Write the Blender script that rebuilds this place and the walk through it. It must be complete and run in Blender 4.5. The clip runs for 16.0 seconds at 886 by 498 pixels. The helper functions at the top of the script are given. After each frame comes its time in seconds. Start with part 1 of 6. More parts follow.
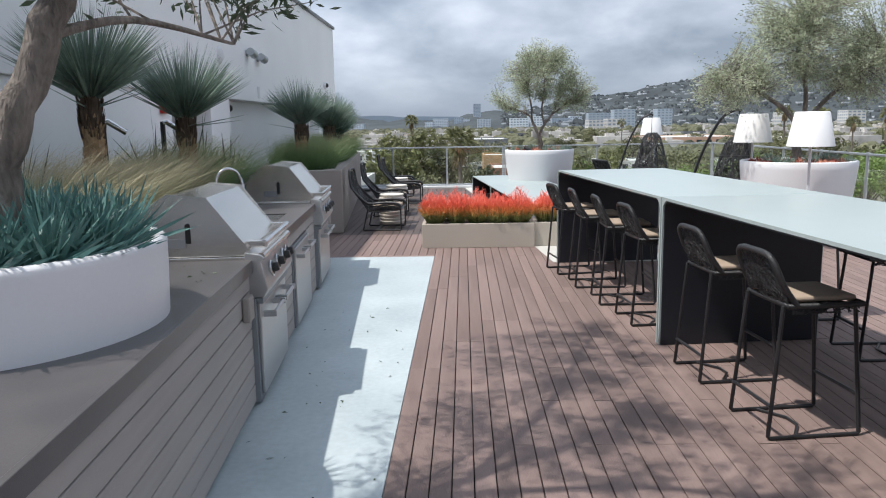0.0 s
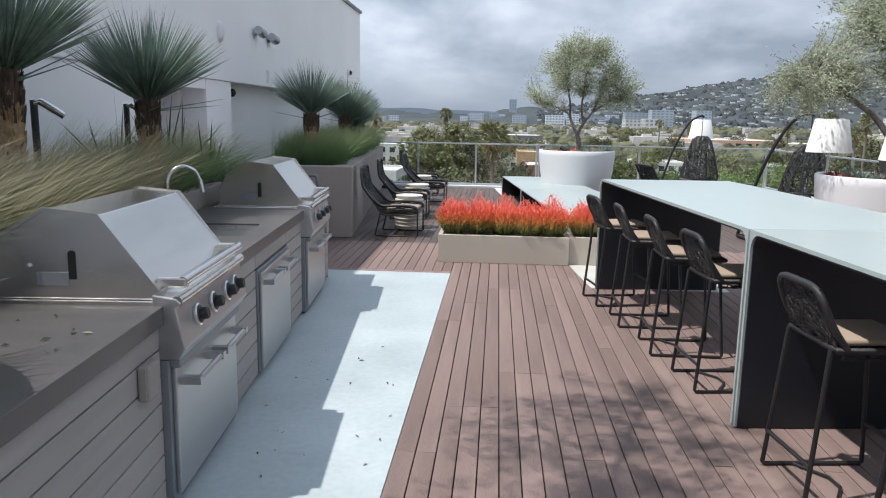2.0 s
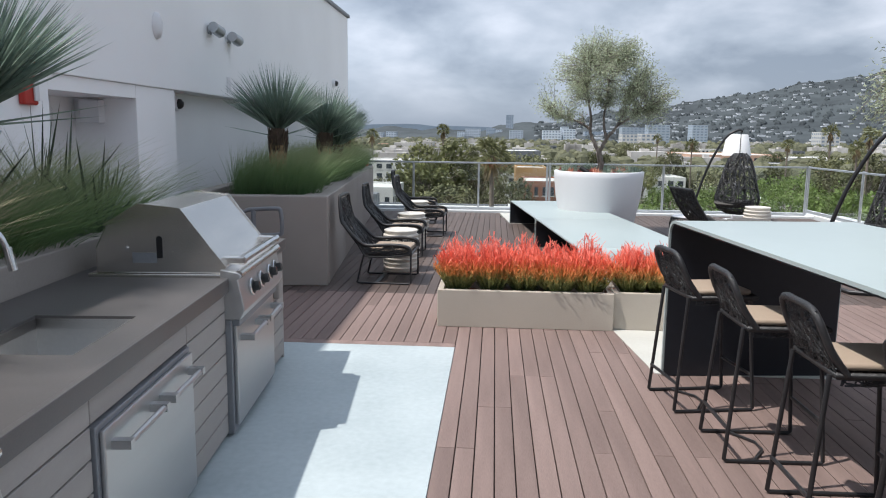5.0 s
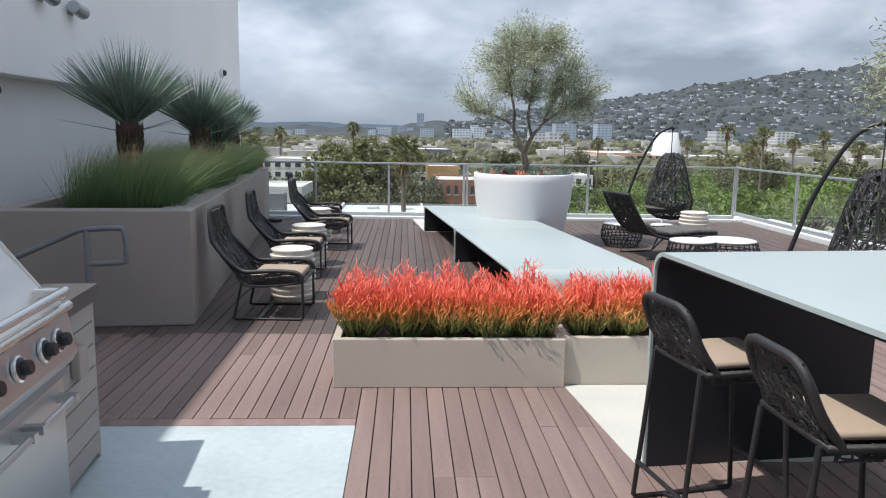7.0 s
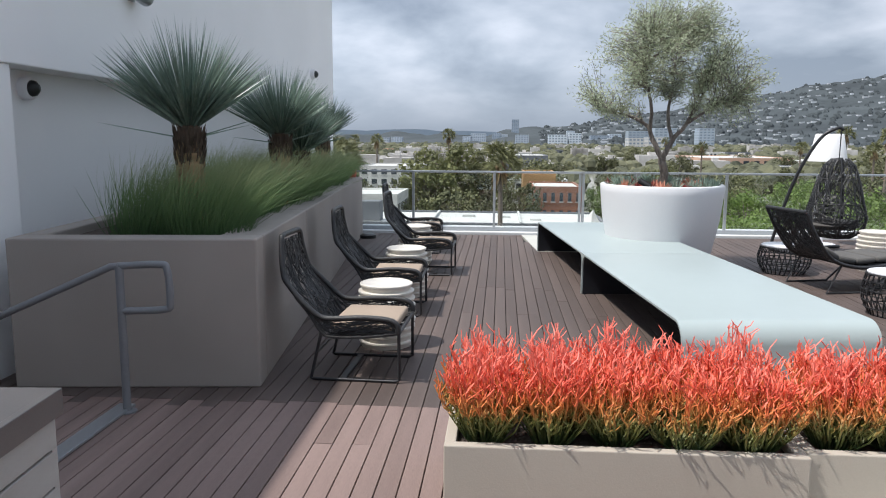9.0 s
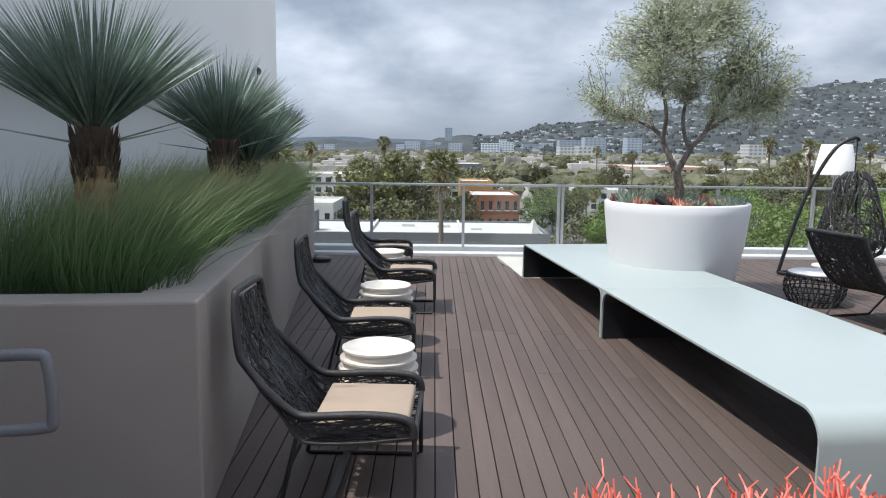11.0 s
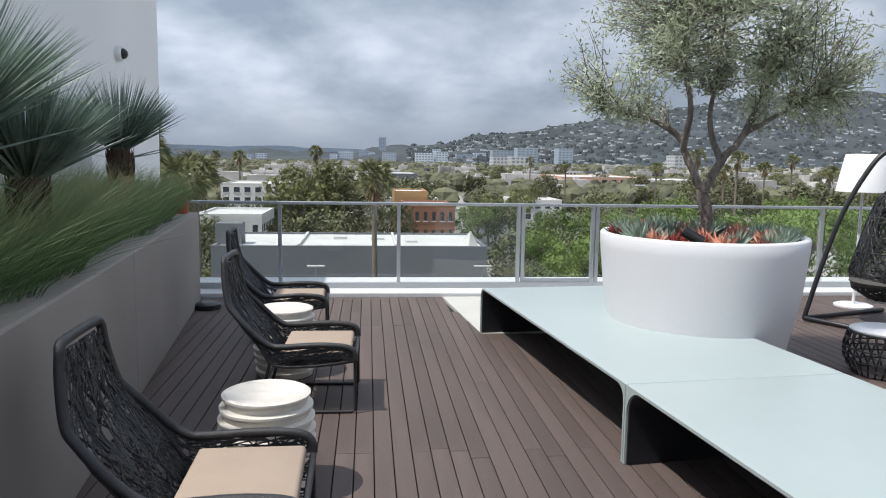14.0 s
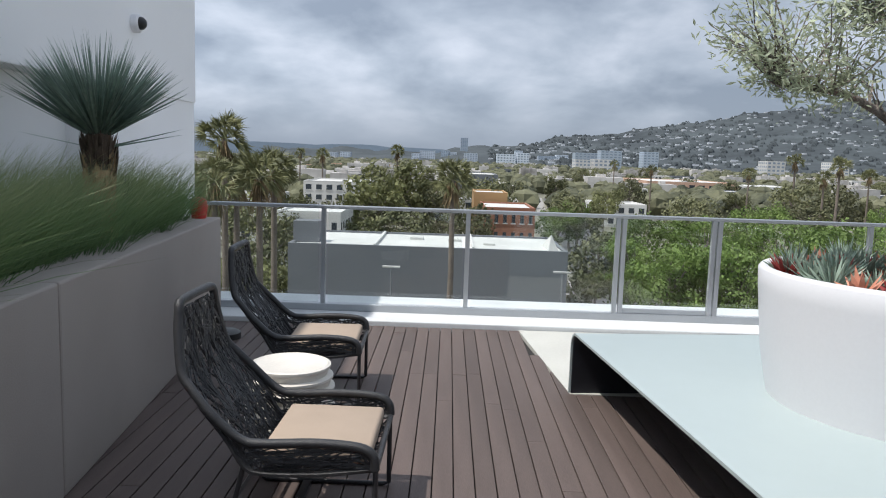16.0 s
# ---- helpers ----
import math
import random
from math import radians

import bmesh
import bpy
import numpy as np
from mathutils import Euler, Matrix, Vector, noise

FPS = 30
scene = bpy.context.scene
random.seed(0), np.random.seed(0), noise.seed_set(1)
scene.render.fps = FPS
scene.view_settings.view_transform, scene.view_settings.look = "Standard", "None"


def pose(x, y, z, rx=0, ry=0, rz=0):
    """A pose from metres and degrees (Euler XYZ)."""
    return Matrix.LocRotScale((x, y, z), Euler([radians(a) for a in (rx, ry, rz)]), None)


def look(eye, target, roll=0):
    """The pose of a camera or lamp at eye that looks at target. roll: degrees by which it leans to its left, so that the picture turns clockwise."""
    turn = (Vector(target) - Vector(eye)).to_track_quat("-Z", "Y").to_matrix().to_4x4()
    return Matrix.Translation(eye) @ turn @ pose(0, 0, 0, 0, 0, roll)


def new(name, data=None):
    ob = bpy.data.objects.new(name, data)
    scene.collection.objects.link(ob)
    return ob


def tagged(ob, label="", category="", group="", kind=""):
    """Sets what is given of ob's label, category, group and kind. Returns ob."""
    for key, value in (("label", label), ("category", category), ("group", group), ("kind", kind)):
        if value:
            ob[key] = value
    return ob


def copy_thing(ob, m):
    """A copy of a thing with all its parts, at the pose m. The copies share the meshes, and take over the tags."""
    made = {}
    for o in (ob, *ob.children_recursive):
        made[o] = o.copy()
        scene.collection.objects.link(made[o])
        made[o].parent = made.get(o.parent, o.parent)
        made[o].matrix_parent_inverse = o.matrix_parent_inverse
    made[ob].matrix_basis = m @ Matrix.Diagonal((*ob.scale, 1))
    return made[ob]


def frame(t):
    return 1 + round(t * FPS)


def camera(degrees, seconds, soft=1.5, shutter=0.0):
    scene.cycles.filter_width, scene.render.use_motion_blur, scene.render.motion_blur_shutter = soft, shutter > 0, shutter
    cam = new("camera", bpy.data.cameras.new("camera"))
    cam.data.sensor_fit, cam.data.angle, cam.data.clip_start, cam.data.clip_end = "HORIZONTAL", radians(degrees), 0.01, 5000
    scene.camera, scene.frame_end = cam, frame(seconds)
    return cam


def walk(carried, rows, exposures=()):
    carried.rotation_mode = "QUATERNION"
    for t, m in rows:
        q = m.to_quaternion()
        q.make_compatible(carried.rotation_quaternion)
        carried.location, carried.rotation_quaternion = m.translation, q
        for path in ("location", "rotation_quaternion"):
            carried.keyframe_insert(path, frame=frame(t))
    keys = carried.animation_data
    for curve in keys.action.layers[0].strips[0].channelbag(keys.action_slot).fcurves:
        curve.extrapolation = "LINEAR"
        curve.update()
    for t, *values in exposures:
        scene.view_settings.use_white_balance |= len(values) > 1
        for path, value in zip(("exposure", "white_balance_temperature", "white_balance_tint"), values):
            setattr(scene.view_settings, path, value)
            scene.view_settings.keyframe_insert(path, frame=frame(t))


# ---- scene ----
cam = camera(61.6, 16.0, soft=1.1)

PATH = [
    (0, (0.379, -0.089, 1.611), (0.32, 1.883, 1.281), -1.0),
    (0.5, (0.357, 0.21, 1.633), (0.406, 2.184, 1.316), -0.6),
    (1, (0.358, 0.567, 1.618), (0.479, 2.539, 1.307), -0.3),
    (1.5, (0.419, 0.929, 1.609), (0.509, 2.901, 1.287), 0.7),
    (2, (0.462, 1.286, 1.617), (0.323, 3.251, 1.271), 1.0),
    (2.5, (0.413, 1.65, 1.612), (0.058, 3.587, 1.264), -0.8),
    (3, (0.371, 1.997, 1.603), (-0.151, 3.897, 1.261), -1.0),
    (3.5, (0.331, 2.368, 1.624), (-0.302, 4.232, 1.272), -0.8),
    (4, (0.259, 2.706, 1.63), (-0.262, 4.604, 1.274), -1.0),
    (4.5, (0.254, 3.035, 1.615), (-0.076, 4.978, 1.279), -0.2),
    (5, (0.276, 3.455, 1.62), (0.142, 5.428, 1.315), 0.7),
    (5.2, (0.285, 3.601, 1.612), (0.252, 5.578, 1.316), 0.7),
    (7.5, (0.254, 5.468, 1.602), (0.356, 7.442, 1.294), 0.9),
    (8, (0.21, 5.87, 1.596), (0.232, 7.849, 1.31), 0.9),
    (8.5, (0.117, 6.283, 1.593), (0.122, 8.263, 1.315), 0.5),
    (9, (0.033, 6.679, 1.579), (-0.118, 8.652, 1.287), 0.3),
    (9.2, (-0.01, 6.834, 1.577), (-0.237, 8.8, 1.289), 0.2),
    (11.5, (-0.579, 8.628, 1.587), (-0.509, 10.609, 1.32), 1.0),
    (12, (-0.579, 9.048, 1.598), (-0.5, 11.029, 1.336), 1.3),
    (12.5, (-0.596, 9.474, 1.594), (-0.449, 11.454, 1.35), 1.1),
    (13, (-0.559, 9.864, 1.583), (-0.36, 11.841, 1.352), 0.7),
    (13.5, (-0.477, 10.283, 1.594), (-0.291, 12.261, 1.365), 0.7),
    (14, (-0.445, 10.722, 1.573), (-0.244, 12.697, 1.331), 0.9),
    (14.5, (-0.357, 11.123, 1.552), (-0.215, 13.102, 1.3), 1.6),
    (15, (-0.279, 11.608, 1.537), (-0.251, 13.59, 1.269), 2.5),
    (15.5, (-0.283, 12.034, 1.55), (-0.278, 14.018, 1.293), 1.8),
    (16, (-0.274, 12.445, 1.54), (-0.284, 14.43, 1.295), 1.9),
]
walk(cam, [(t, look(eye, target, roll)) for t, eye, target, roll in PATH], exposures=((0, 0.18), (9.0, 0.16), (11.5, 0.20), (12.5, 0.15), (14.0, 0.07), (16.0, 0.04)))

# exposure is neutral; daylight under broken cloud with the sun behind on the left
SUN_DIR = Vector((0.50, 0.20, -1.0)).normalized()
sun = new("sun", bpy.data.lights.new("sun", "SUN"))
sun.data.energy, sun.data.angle, sun.data.color = 4.15, radians(0.8), (1.0, 0.96, 0.91)
sun.matrix_world = look((-10, -6, 20), Vector((-10, -6, 20)) + SUN_DIR)
tagged(sun, kind="structure")

world = bpy.data.worlds.new("sky")
scene.world = world
world.use_nodes = True
wn, wl = world.node_tree.nodes, world.node_tree.links
wn.clear()
w_out, w_bg = wn.new("ShaderNodeOutputWorld"), wn.new("ShaderNodeBackground")
w_sky = wn.new("ShaderNodeTexSky")
w_sky.sky_type, w_sky.sun_disc = "NISHITA", False
w_sky.sun_elevation, w_sky.sun_rotation = radians(61.7), radians(248)
w_sky_gain = wn.new("ShaderNodeVectorMath")
w_sky_gain.operation = "SCALE"
w_sky_gain.inputs["Scale"].default_value = 0.08
wl.new(w_sky.outputs[0], w_sky_gain.inputs[0])
# cloud deck seen in perspective: the direction is laid onto a flat layer overhead
w_tc, w_map = wn.new("ShaderNodeTexCoord"), wn.new("ShaderNodeMapping")
w_sep, w_lift, w_flat = wn.new("ShaderNodeSeparateXYZ"), wn.new("ShaderNodeMath"), wn.new("ShaderNodeVectorMath")
wl.new(w_tc.outputs["Generated"], w_sep.inputs[0])
w_lift.operation = "MULTIPLY_ADD"
w_lift.inputs[1].default_value, w_lift.inputs[2].default_value = 1.0, 0.48
w_abs = wn.new("ShaderNodeMath")
w_abs.operation = "ABSOLUTE"
wl.new(w_sep.outputs["Z"], w_abs.inputs[0])
wl.new(w_abs.outputs[0], w_lift.inputs[0])
w_inv = wn.new("ShaderNodeMath")
w_inv.operation = "DIVIDE"
w_inv.inputs[0].default_value = 1.0
wl.new(w_lift.outputs[0], w_inv.inputs[1])
w_flat.operation = "SCALE"
wl.new(w_tc.outputs["Generated"], w_flat.inputs[0])
wl.new(w_inv.outputs[0], w_flat.inputs["Scale"])
w_map.inputs["Scale"].default_value = (1.5, 1.5, 2.6)
w_map.inputs["Location"].default_value = (0.9, 0.35, 0.2)
wl.new(w_flat.outputs[0], w_map.inputs[0])
w_n1 = wn.new("ShaderNodeTexNoise")
w_n1.inputs["Scale"].default_value, w_n1.inputs["Detail"].default_value = 2.3, 9
w_n1.inputs["Roughness"].default_value, w_n1.inputs["Distortion"].default_value = 0.50, 0.15
wl.new(w_map.outputs[0], w_n1.inputs["Vector"])
w_ramp = wn.new("ShaderNodeValToRGB")
w_ramp.color_ramp.elements[0].position, w_ramp.color_ramp.elements[0].color = 0.36, (0.30, 0.36, 0.46, 1)
w_ramp.color_ramp.elements[1].position, w_ramp.color_ramp.elements[1].color = 0.70, (0.74, 0.80, 0.92, 1)
e = w_ramp.color_ramp.elements.new(0.5)
e.color = (0.46, 0.53, 0.64, 1)
wl.new(w_n1.outputs["Fac"], w_ramp.inputs[0])
# the overcast dome brightens from the hazy horizon to the zenith
w_el = wn.new("ShaderNodeMapRange")
wl.new(w_sep.outputs["Z"], w_el.inputs["Value"])
w_el.inputs["From Min"].default_value, w_el.inputs["From Max"].default_value = 0.35, 0.85
w_el.inputs["To Min"].default_value, w_el.inputs["To Max"].default_value = 1.08, 1.62
w_gain = wn.new("ShaderNodeVectorMath")
w_gain.operation = "SCALE"
wl.new(w_ramp.outputs[0], w_gain.inputs[0])
w_az, w_both = wn.new("ShaderNodeMapRange"), wn.new("ShaderNodeMath")
wl.new(w_sep.outputs["X"], w_az.inputs["Value"])
w_az.inputs["From Min"].default_value, w_az.inputs["From Max"].default_value = -0.3, 0.5
w_az.inputs["To Min"].default_value, w_az.inputs["To Max"].default_value = 1.1, 0.86
w_both.operation = "MULTIPLY"
wl.new(w_el.outputs[0], w_both.inputs[0])
wl.new(w_az.outputs[0], w_both.inputs[1])
wl.new(w_both.outputs[0], w_gain.inputs["Scale"])
w_hz = wn.new("ShaderNodeMapRange")
wl.new(w_sep.outputs["Z"], w_hz.inputs["Value"])
w_hz.inputs["From Min"].default_value, w_hz.inputs["From Max"].default_value = 0.0, 0.10
w_hz.inputs["To Min"].default_value, w_hz.inputs["To Max"].default_value = 1.0, 0.0
w_hmix = wn.new("ShaderNodeMix")
w_hmix.data_type = "RGBA"
w_hmix.inputs["B"].default_value = (0.32, 0.38, 0.48, 1)
wl.new(w_hz.outputs[0], w_hmix.inputs["Factor"])
wl.new(w_gain.outputs[0], w_hmix.inputs["A"])
w_mix = wn.new("ShaderNodeMix")
w_mix.data_type = "RGBA"
w_mix.inputs["Factor"].default_value = 0.9
wl.new(w_sky_gain.outputs[0], w_mix.inputs["A"])
wl.new(w_hmix.outputs["Result"], w_mix.inputs["B"])
wl.new(w_mix.outputs["Result"], w_bg.inputs["Color"])
wl.new(w_bg.outputs[0], w_out.inputs["Surface"])


# ---------------------------------------------------------------- materials
def mat(name, color, rough=0.6, metal=0.0, vary=0.12, scale=4.0, fine=60.0, bump=0.15, per_object=0.0, tint=None, stretch=(1, 1, 1), spec=0.5):
    """A surface with variation at two scales and fine relief. tint: a second colour that the large stains lead to."""
    m = bpy.data.materials.new(name)
    m.use_nodes = True
    n, l = m.node_tree.nodes, m.node_tree.links
    b = n["Principled BSDF"]
    b.inputs["Roughness"].default_value, b.inputs["Metallic"].default_value = rough, metal
    b.inputs["Specular IOR Level"].default_value = spec
    tc, mp = n.new("ShaderNodeTexCoord"), n.new("ShaderNodeMapping")
    mp.inputs["Scale"].default_value = stretch
    l.new(tc.outputs["Object"], mp.inputs[0])
    big, small = n.new("ShaderNodeTexNoise"), n.new("ShaderNodeTexNoise")
    big.inputs["Scale"].default_value, big.inputs["Detail"].default_value = scale, 5
    small.inputs["Scale"].default_value, small.inputs["Detail"].default_value = fine, 3
    l.new(mp.outputs[0], big.inputs["Vector"])
    l.new(mp.outputs[0], small.inputs["Vector"])
    add = n.new("ShaderNodeMath")
    add.operation = "ADD"
    l.new(big.outputs["Fac"], add.inputs[0])
    half = n.new("ShaderNodeMath")
    half.operation = "MULTIPLY"
    half.inputs[1].default_value = 0.5
    l.new(small.outputs["Fac"], half.inputs[0])
    l.new(half.outputs[0], add.inputs[1])
    ramp = n.new("ShaderNodeValToRGB")
    c2 = tint or color
    ramp.color_ramp.elements[0].position, ramp.color_ramp.elements[1].position = 0.45, 1.0
    ramp.color_ramp.elements[0].color = (*[max(0, c * (1 - vary)) for c in color], 1)
    ramp.color_ramp.elements[1].color = (*[min(1, c * (1 + vary)) for c in c2], 1)
    l.new(add.outputs[0], ramp.inputs[0])
    last = ramp.outputs[0]
    if per_object:
        info, rng = n.new("ShaderNodeObjectInfo"), n.new("ShaderNodeMapRange")
        rng.inputs["To Min"].default_value, rng.inputs["To Max"].default_value = 1 - per_object, 1 + per_object
        l.new(info.outputs["Random"], rng.inputs["Value"])
        mul = n.new("ShaderNodeVectorMath")
        mul.operation = "SCALE"
        l.new(last, mul.inputs[0])
        l.new(rng.outputs[0], mul.inputs["Scale"])
        last = mul.outputs[0]
    l.new(last, b.inputs["Base Color"])
    rr = n.new("ShaderNodeMapRange")
    rr.inputs["To Min"].default_value, rr.inputs["To Max"].default_value = max(0.02, rough - 0.1), min(1, rough + 0.1)
    l.new(big.outputs["Fac"], rr.inputs["Value"])
    l.new(rr.outputs[0], b.inputs["Roughness"])
    if bump:
        bp = n.new("ShaderNodeBump")
        bp.inputs["Strength"].default_value, bp.inputs["Distance"].default_value = bump, 0.004 if bump < 0.85 else 0.02
        l.new(small.outputs["Fac"], bp.inputs["Height"])
        l.new(bp.outputs[0], b.inputs["Normal"])
    return m


def leafy(m, share):
    """Lets a leaf's light through: a share of translucency in the leaf's own colour."""
    n, l = m.node_tree.nodes, m.node_tree.links
    b, out = n["Principled BSDF"], n["Material Output"]
    tr, mx = n.new("ShaderNodeBsdfTranslucent"), n.new("ShaderNodeMixShader")
    l.new(b.inputs["Base Color"].links[0].from_socket, tr.inputs["Color"])
    mx.inputs[0].default_value = share
    l.new(b.outputs[0], mx.inputs[1])
    l.new(tr.outputs[0], mx.inputs[2])
    l.new(mx.outputs[0], out.inputs["Surface"])
    return m


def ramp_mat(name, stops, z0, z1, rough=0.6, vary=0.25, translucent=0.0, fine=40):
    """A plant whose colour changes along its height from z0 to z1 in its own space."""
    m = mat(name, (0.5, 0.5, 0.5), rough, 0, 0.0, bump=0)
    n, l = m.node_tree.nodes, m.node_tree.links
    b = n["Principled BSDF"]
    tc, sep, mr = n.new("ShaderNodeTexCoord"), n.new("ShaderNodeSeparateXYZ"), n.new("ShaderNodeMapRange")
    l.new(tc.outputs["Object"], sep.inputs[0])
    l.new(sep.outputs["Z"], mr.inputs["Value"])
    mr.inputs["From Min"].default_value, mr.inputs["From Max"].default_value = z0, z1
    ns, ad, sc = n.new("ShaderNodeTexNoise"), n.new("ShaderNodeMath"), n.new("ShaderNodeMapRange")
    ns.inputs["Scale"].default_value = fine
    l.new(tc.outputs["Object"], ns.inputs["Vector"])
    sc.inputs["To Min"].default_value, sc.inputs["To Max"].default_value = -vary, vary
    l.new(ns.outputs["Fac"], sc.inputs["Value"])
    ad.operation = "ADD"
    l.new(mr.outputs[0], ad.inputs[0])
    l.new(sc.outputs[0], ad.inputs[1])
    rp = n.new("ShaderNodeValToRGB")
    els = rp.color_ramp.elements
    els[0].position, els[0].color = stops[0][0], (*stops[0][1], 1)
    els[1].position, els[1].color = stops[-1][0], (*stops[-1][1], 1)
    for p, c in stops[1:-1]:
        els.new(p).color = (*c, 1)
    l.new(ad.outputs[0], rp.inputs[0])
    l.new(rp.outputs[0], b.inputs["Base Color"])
    return m


M_PLANK = mat("composite_board", (0.190, 0.134, 0.120), 0.72, 0, 0.22, 1.5, 50, 0.35, per_object=0.14, stretch=(6, 0.5, 6), tint=(0.215, 0.156, 0.140), spec=0.3)
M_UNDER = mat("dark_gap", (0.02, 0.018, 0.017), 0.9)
M_PAD = mat("painted_pad", (0.37, 0.43, 0.45), 0.55, 0, 0.10, 1.4, 25, 0.1, tint=(0.425, 0.48, 0.495))
M_CREAM = mat("cream_paving", (0.50, 0.495, 0.455), 0.7, 0, 0.08, 2.0, 40, 0.15)
M_FARHOUSE = mat("far_house_walls", (0.32, 0.30, 0.28), 0.9, 0, 0.4, 0.03, 0.3, 0, tint=(0.52, 0.50, 0.48))
# hill houses: haze of the distance is put into the wall colour
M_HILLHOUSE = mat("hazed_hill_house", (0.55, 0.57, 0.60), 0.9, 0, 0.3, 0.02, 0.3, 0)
M_CURB = mat("white_coating", (0.60, 0.61, 0.62), 0.6, 0, 0.08, 2.0, 30)
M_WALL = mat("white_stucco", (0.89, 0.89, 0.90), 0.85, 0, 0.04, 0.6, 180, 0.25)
# the white stucco greyed for shade in niche and recess; also the joint lines
M_RECESS = mat("shade_joint_stucco", (0.80, 0.80, 0.81), 0.85, 0, 0.05, 0.6, 180, 0.2)
M_COPING = mat("metal_coping", (0.25, 0.26, 0.28), 0.5, 0.4)
M_TAUPE = mat("taupe_plaster", (0.30, 0.265, 0.24), 0.8, 0, 0.07, 1.1, 150, 0.2, tint=(0.335, 0.30, 0.275))
M_BEIGE = mat("beige_plaster", (0.46, 0.41, 0.35), 0.78, 0, 0.06, 1.5, 140, 0.2)
M_COUNTER = mat("dark_stone_top", (0.070, 0.068, 0.071), 0.34, 0, 0.15, 3, 220, 0.05, tint=(0.095, 0.087, 0.085))
M_SIDING = mat("grey_siding", (0.35, 0.325, 0.305), 0.7, 0, 0.12, 2, 80, 0.25, per_object=0.07, stretch=(3, 0.6, 6))
M_STEEL = mat("brushed_steel", (0.68, 0.66, 0.63), 0.23, 1.0, 0.08, 1.2, 90, 0.03, stretch=(8, 1, 8))
M_SATIN = mat("satin_panel_steel", (0.52, 0.52, 0.52), 0.42, 1.0, 0.08, 1.2, 90, 0.03, stretch=(8, 1, 8))
M_SINK = mat("satin_basin_steel", (0.70, 0.695, 0.685), 0.36, 1.0, 0.06, 2, 60, 0.05)
M_CHROME = mat("polished_chrome", (0.70, 0.70, 0.71), 0.2, 1.0, 0.02, bump=0)
M_BLACK = mat("black_plastic", (0.012, 0.012, 0.013), 0.4, 0, 0.2)
M_TABLETOP = mat("pale_glass_resin", (0.38, 0.44, 0.438), 0.34, 0, 0.03, 0.8, 8, 0.02)
M_NAVY = mat("dark_inner_panel", (0.010, 0.012, 0.018), 0.45, 0, 0.3, 1.5, 20, 0.05)
M_WEAVE = mat("black_woven_cord", (0.024, 0.024, 0.026), 0.42, 0, 0.3, 30, 300, 0.6)
M_FRAME = mat("black_tube", (0.030, 0.030, 0.033), 0.38, 0.3, 0.2, 8, 90, 0.1)
M_CUSHION = mat("tan_cushion", (0.37, 0.29, 0.225), 0.9, 0, 0.08, 5, 260, 0.4)
M_GREYCUSH = mat("grey_cushion", (0.10, 0.095, 0.09), 0.9, 0, 0.1, 5, 260, 0.4)
M_WHITE = mat("white_fibreglass", (0.71, 0.71, 0.73), 0.38, 0, 0.03, 1.5, 60, 0.05)
M_CERAMIC = mat("white_ribbed_ceramic", (0.66, 0.62, 0.56), 0.55, 0, 0.1, 5, 60, 0.25)
M_SHADE = mat("white_lampshade", (0.82, 0.82, 0.82), 0.7, 0, 0.03, 3, 80, 0.05)
M_RAIL = mat("aluminium_rail", (0.42, 0.44, 0.46), 0.42, 0.7, 0.06, 3, 80, 0.05)
M_HANDRAIL = mat("grey_painted_tube", (0.20, 0.205, 0.22), 0.5, 0.2, 0.1, 5, 80, 0.1)
M_SOIL = mat("soil", (0.06, 0.045, 0.035), 0.95, 0, 0.4, 8, 80, 0.8)
M_BARK = mat("olive_bark", (0.18, 0.155, 0.135), 0.95, 0, 0.6, 14, 60, 1.0, stretch=(1, 1, 0.35))
M_FIBRE = mat("yucca_fibre", (0.33, 0.22, 0.12), 0.9, 0, 0.45, 20, 120, 0.8)
M_FIBREDARK = mat("yucca_dead_skirt", (0.085, 0.06, 0.042), 0.9, 0, 0.4, 20, 120, 0.8)
M_OLIVE = mat("olive_leaf", (0.27, 0.32, 0.19), 0.5, 0, 0.4, 2.2, 9, 0, tint=(0.46, 0.50, 0.36))
M_OLIVEDARK = mat("olive_leaf_dark", (0.06, 0.085, 0.045), 0.5, 0, 0.4, 3, 20, 0)
M_YUCCA = mat("yucca_leaf", (0.10, 0.155, 0.13), 0.36, 0, 0.4, 5, 30, 0, tint=(0.20, 0.27, 0.215))
M_STRAP = mat("dark_strap_leaf", (0.035, 0.055, 0.030), 0.5, 0, 0.4, 5, 30, 0)
M_SUCC = mat("blue_finger_leaf", (0.085, 0.19, 0.175), 0.5, 0, 0.35, 6, 40, 0)
M_SUCCRED = mat("red_rosette_leaf", (0.32, 0.055, 0.05), 0.5, 0, 0.4, 8, 40, 0)
M_SUCCPALE = mat("pale_finger_leaf", (0.26, 0.34, 0.27), 0.5, 0, 0.3, 6, 40, 0)
M_SUCCPINK = mat("coral_rosette_leaf", (0.60, 0.27, 0.18), 0.55, 0, 0.3, 8, 40, 0)
M_STICKS = ramp_mat("fire_stick_stem", [(0.0, (0.04, 0.08, 0.025)), (0.28, (0.22, 0.22, 0.06)), (0.5, (0.72, 0.25, 0.07)), (0.70, (0.90, 0.17, 0.10)), (1.0, (0.95, 0.26, 0.20))], 0.30, 0.68, 0.55, 0.22, fine=25)
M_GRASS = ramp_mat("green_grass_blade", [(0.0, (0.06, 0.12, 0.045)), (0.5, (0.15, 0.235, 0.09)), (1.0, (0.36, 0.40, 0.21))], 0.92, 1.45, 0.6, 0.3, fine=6)
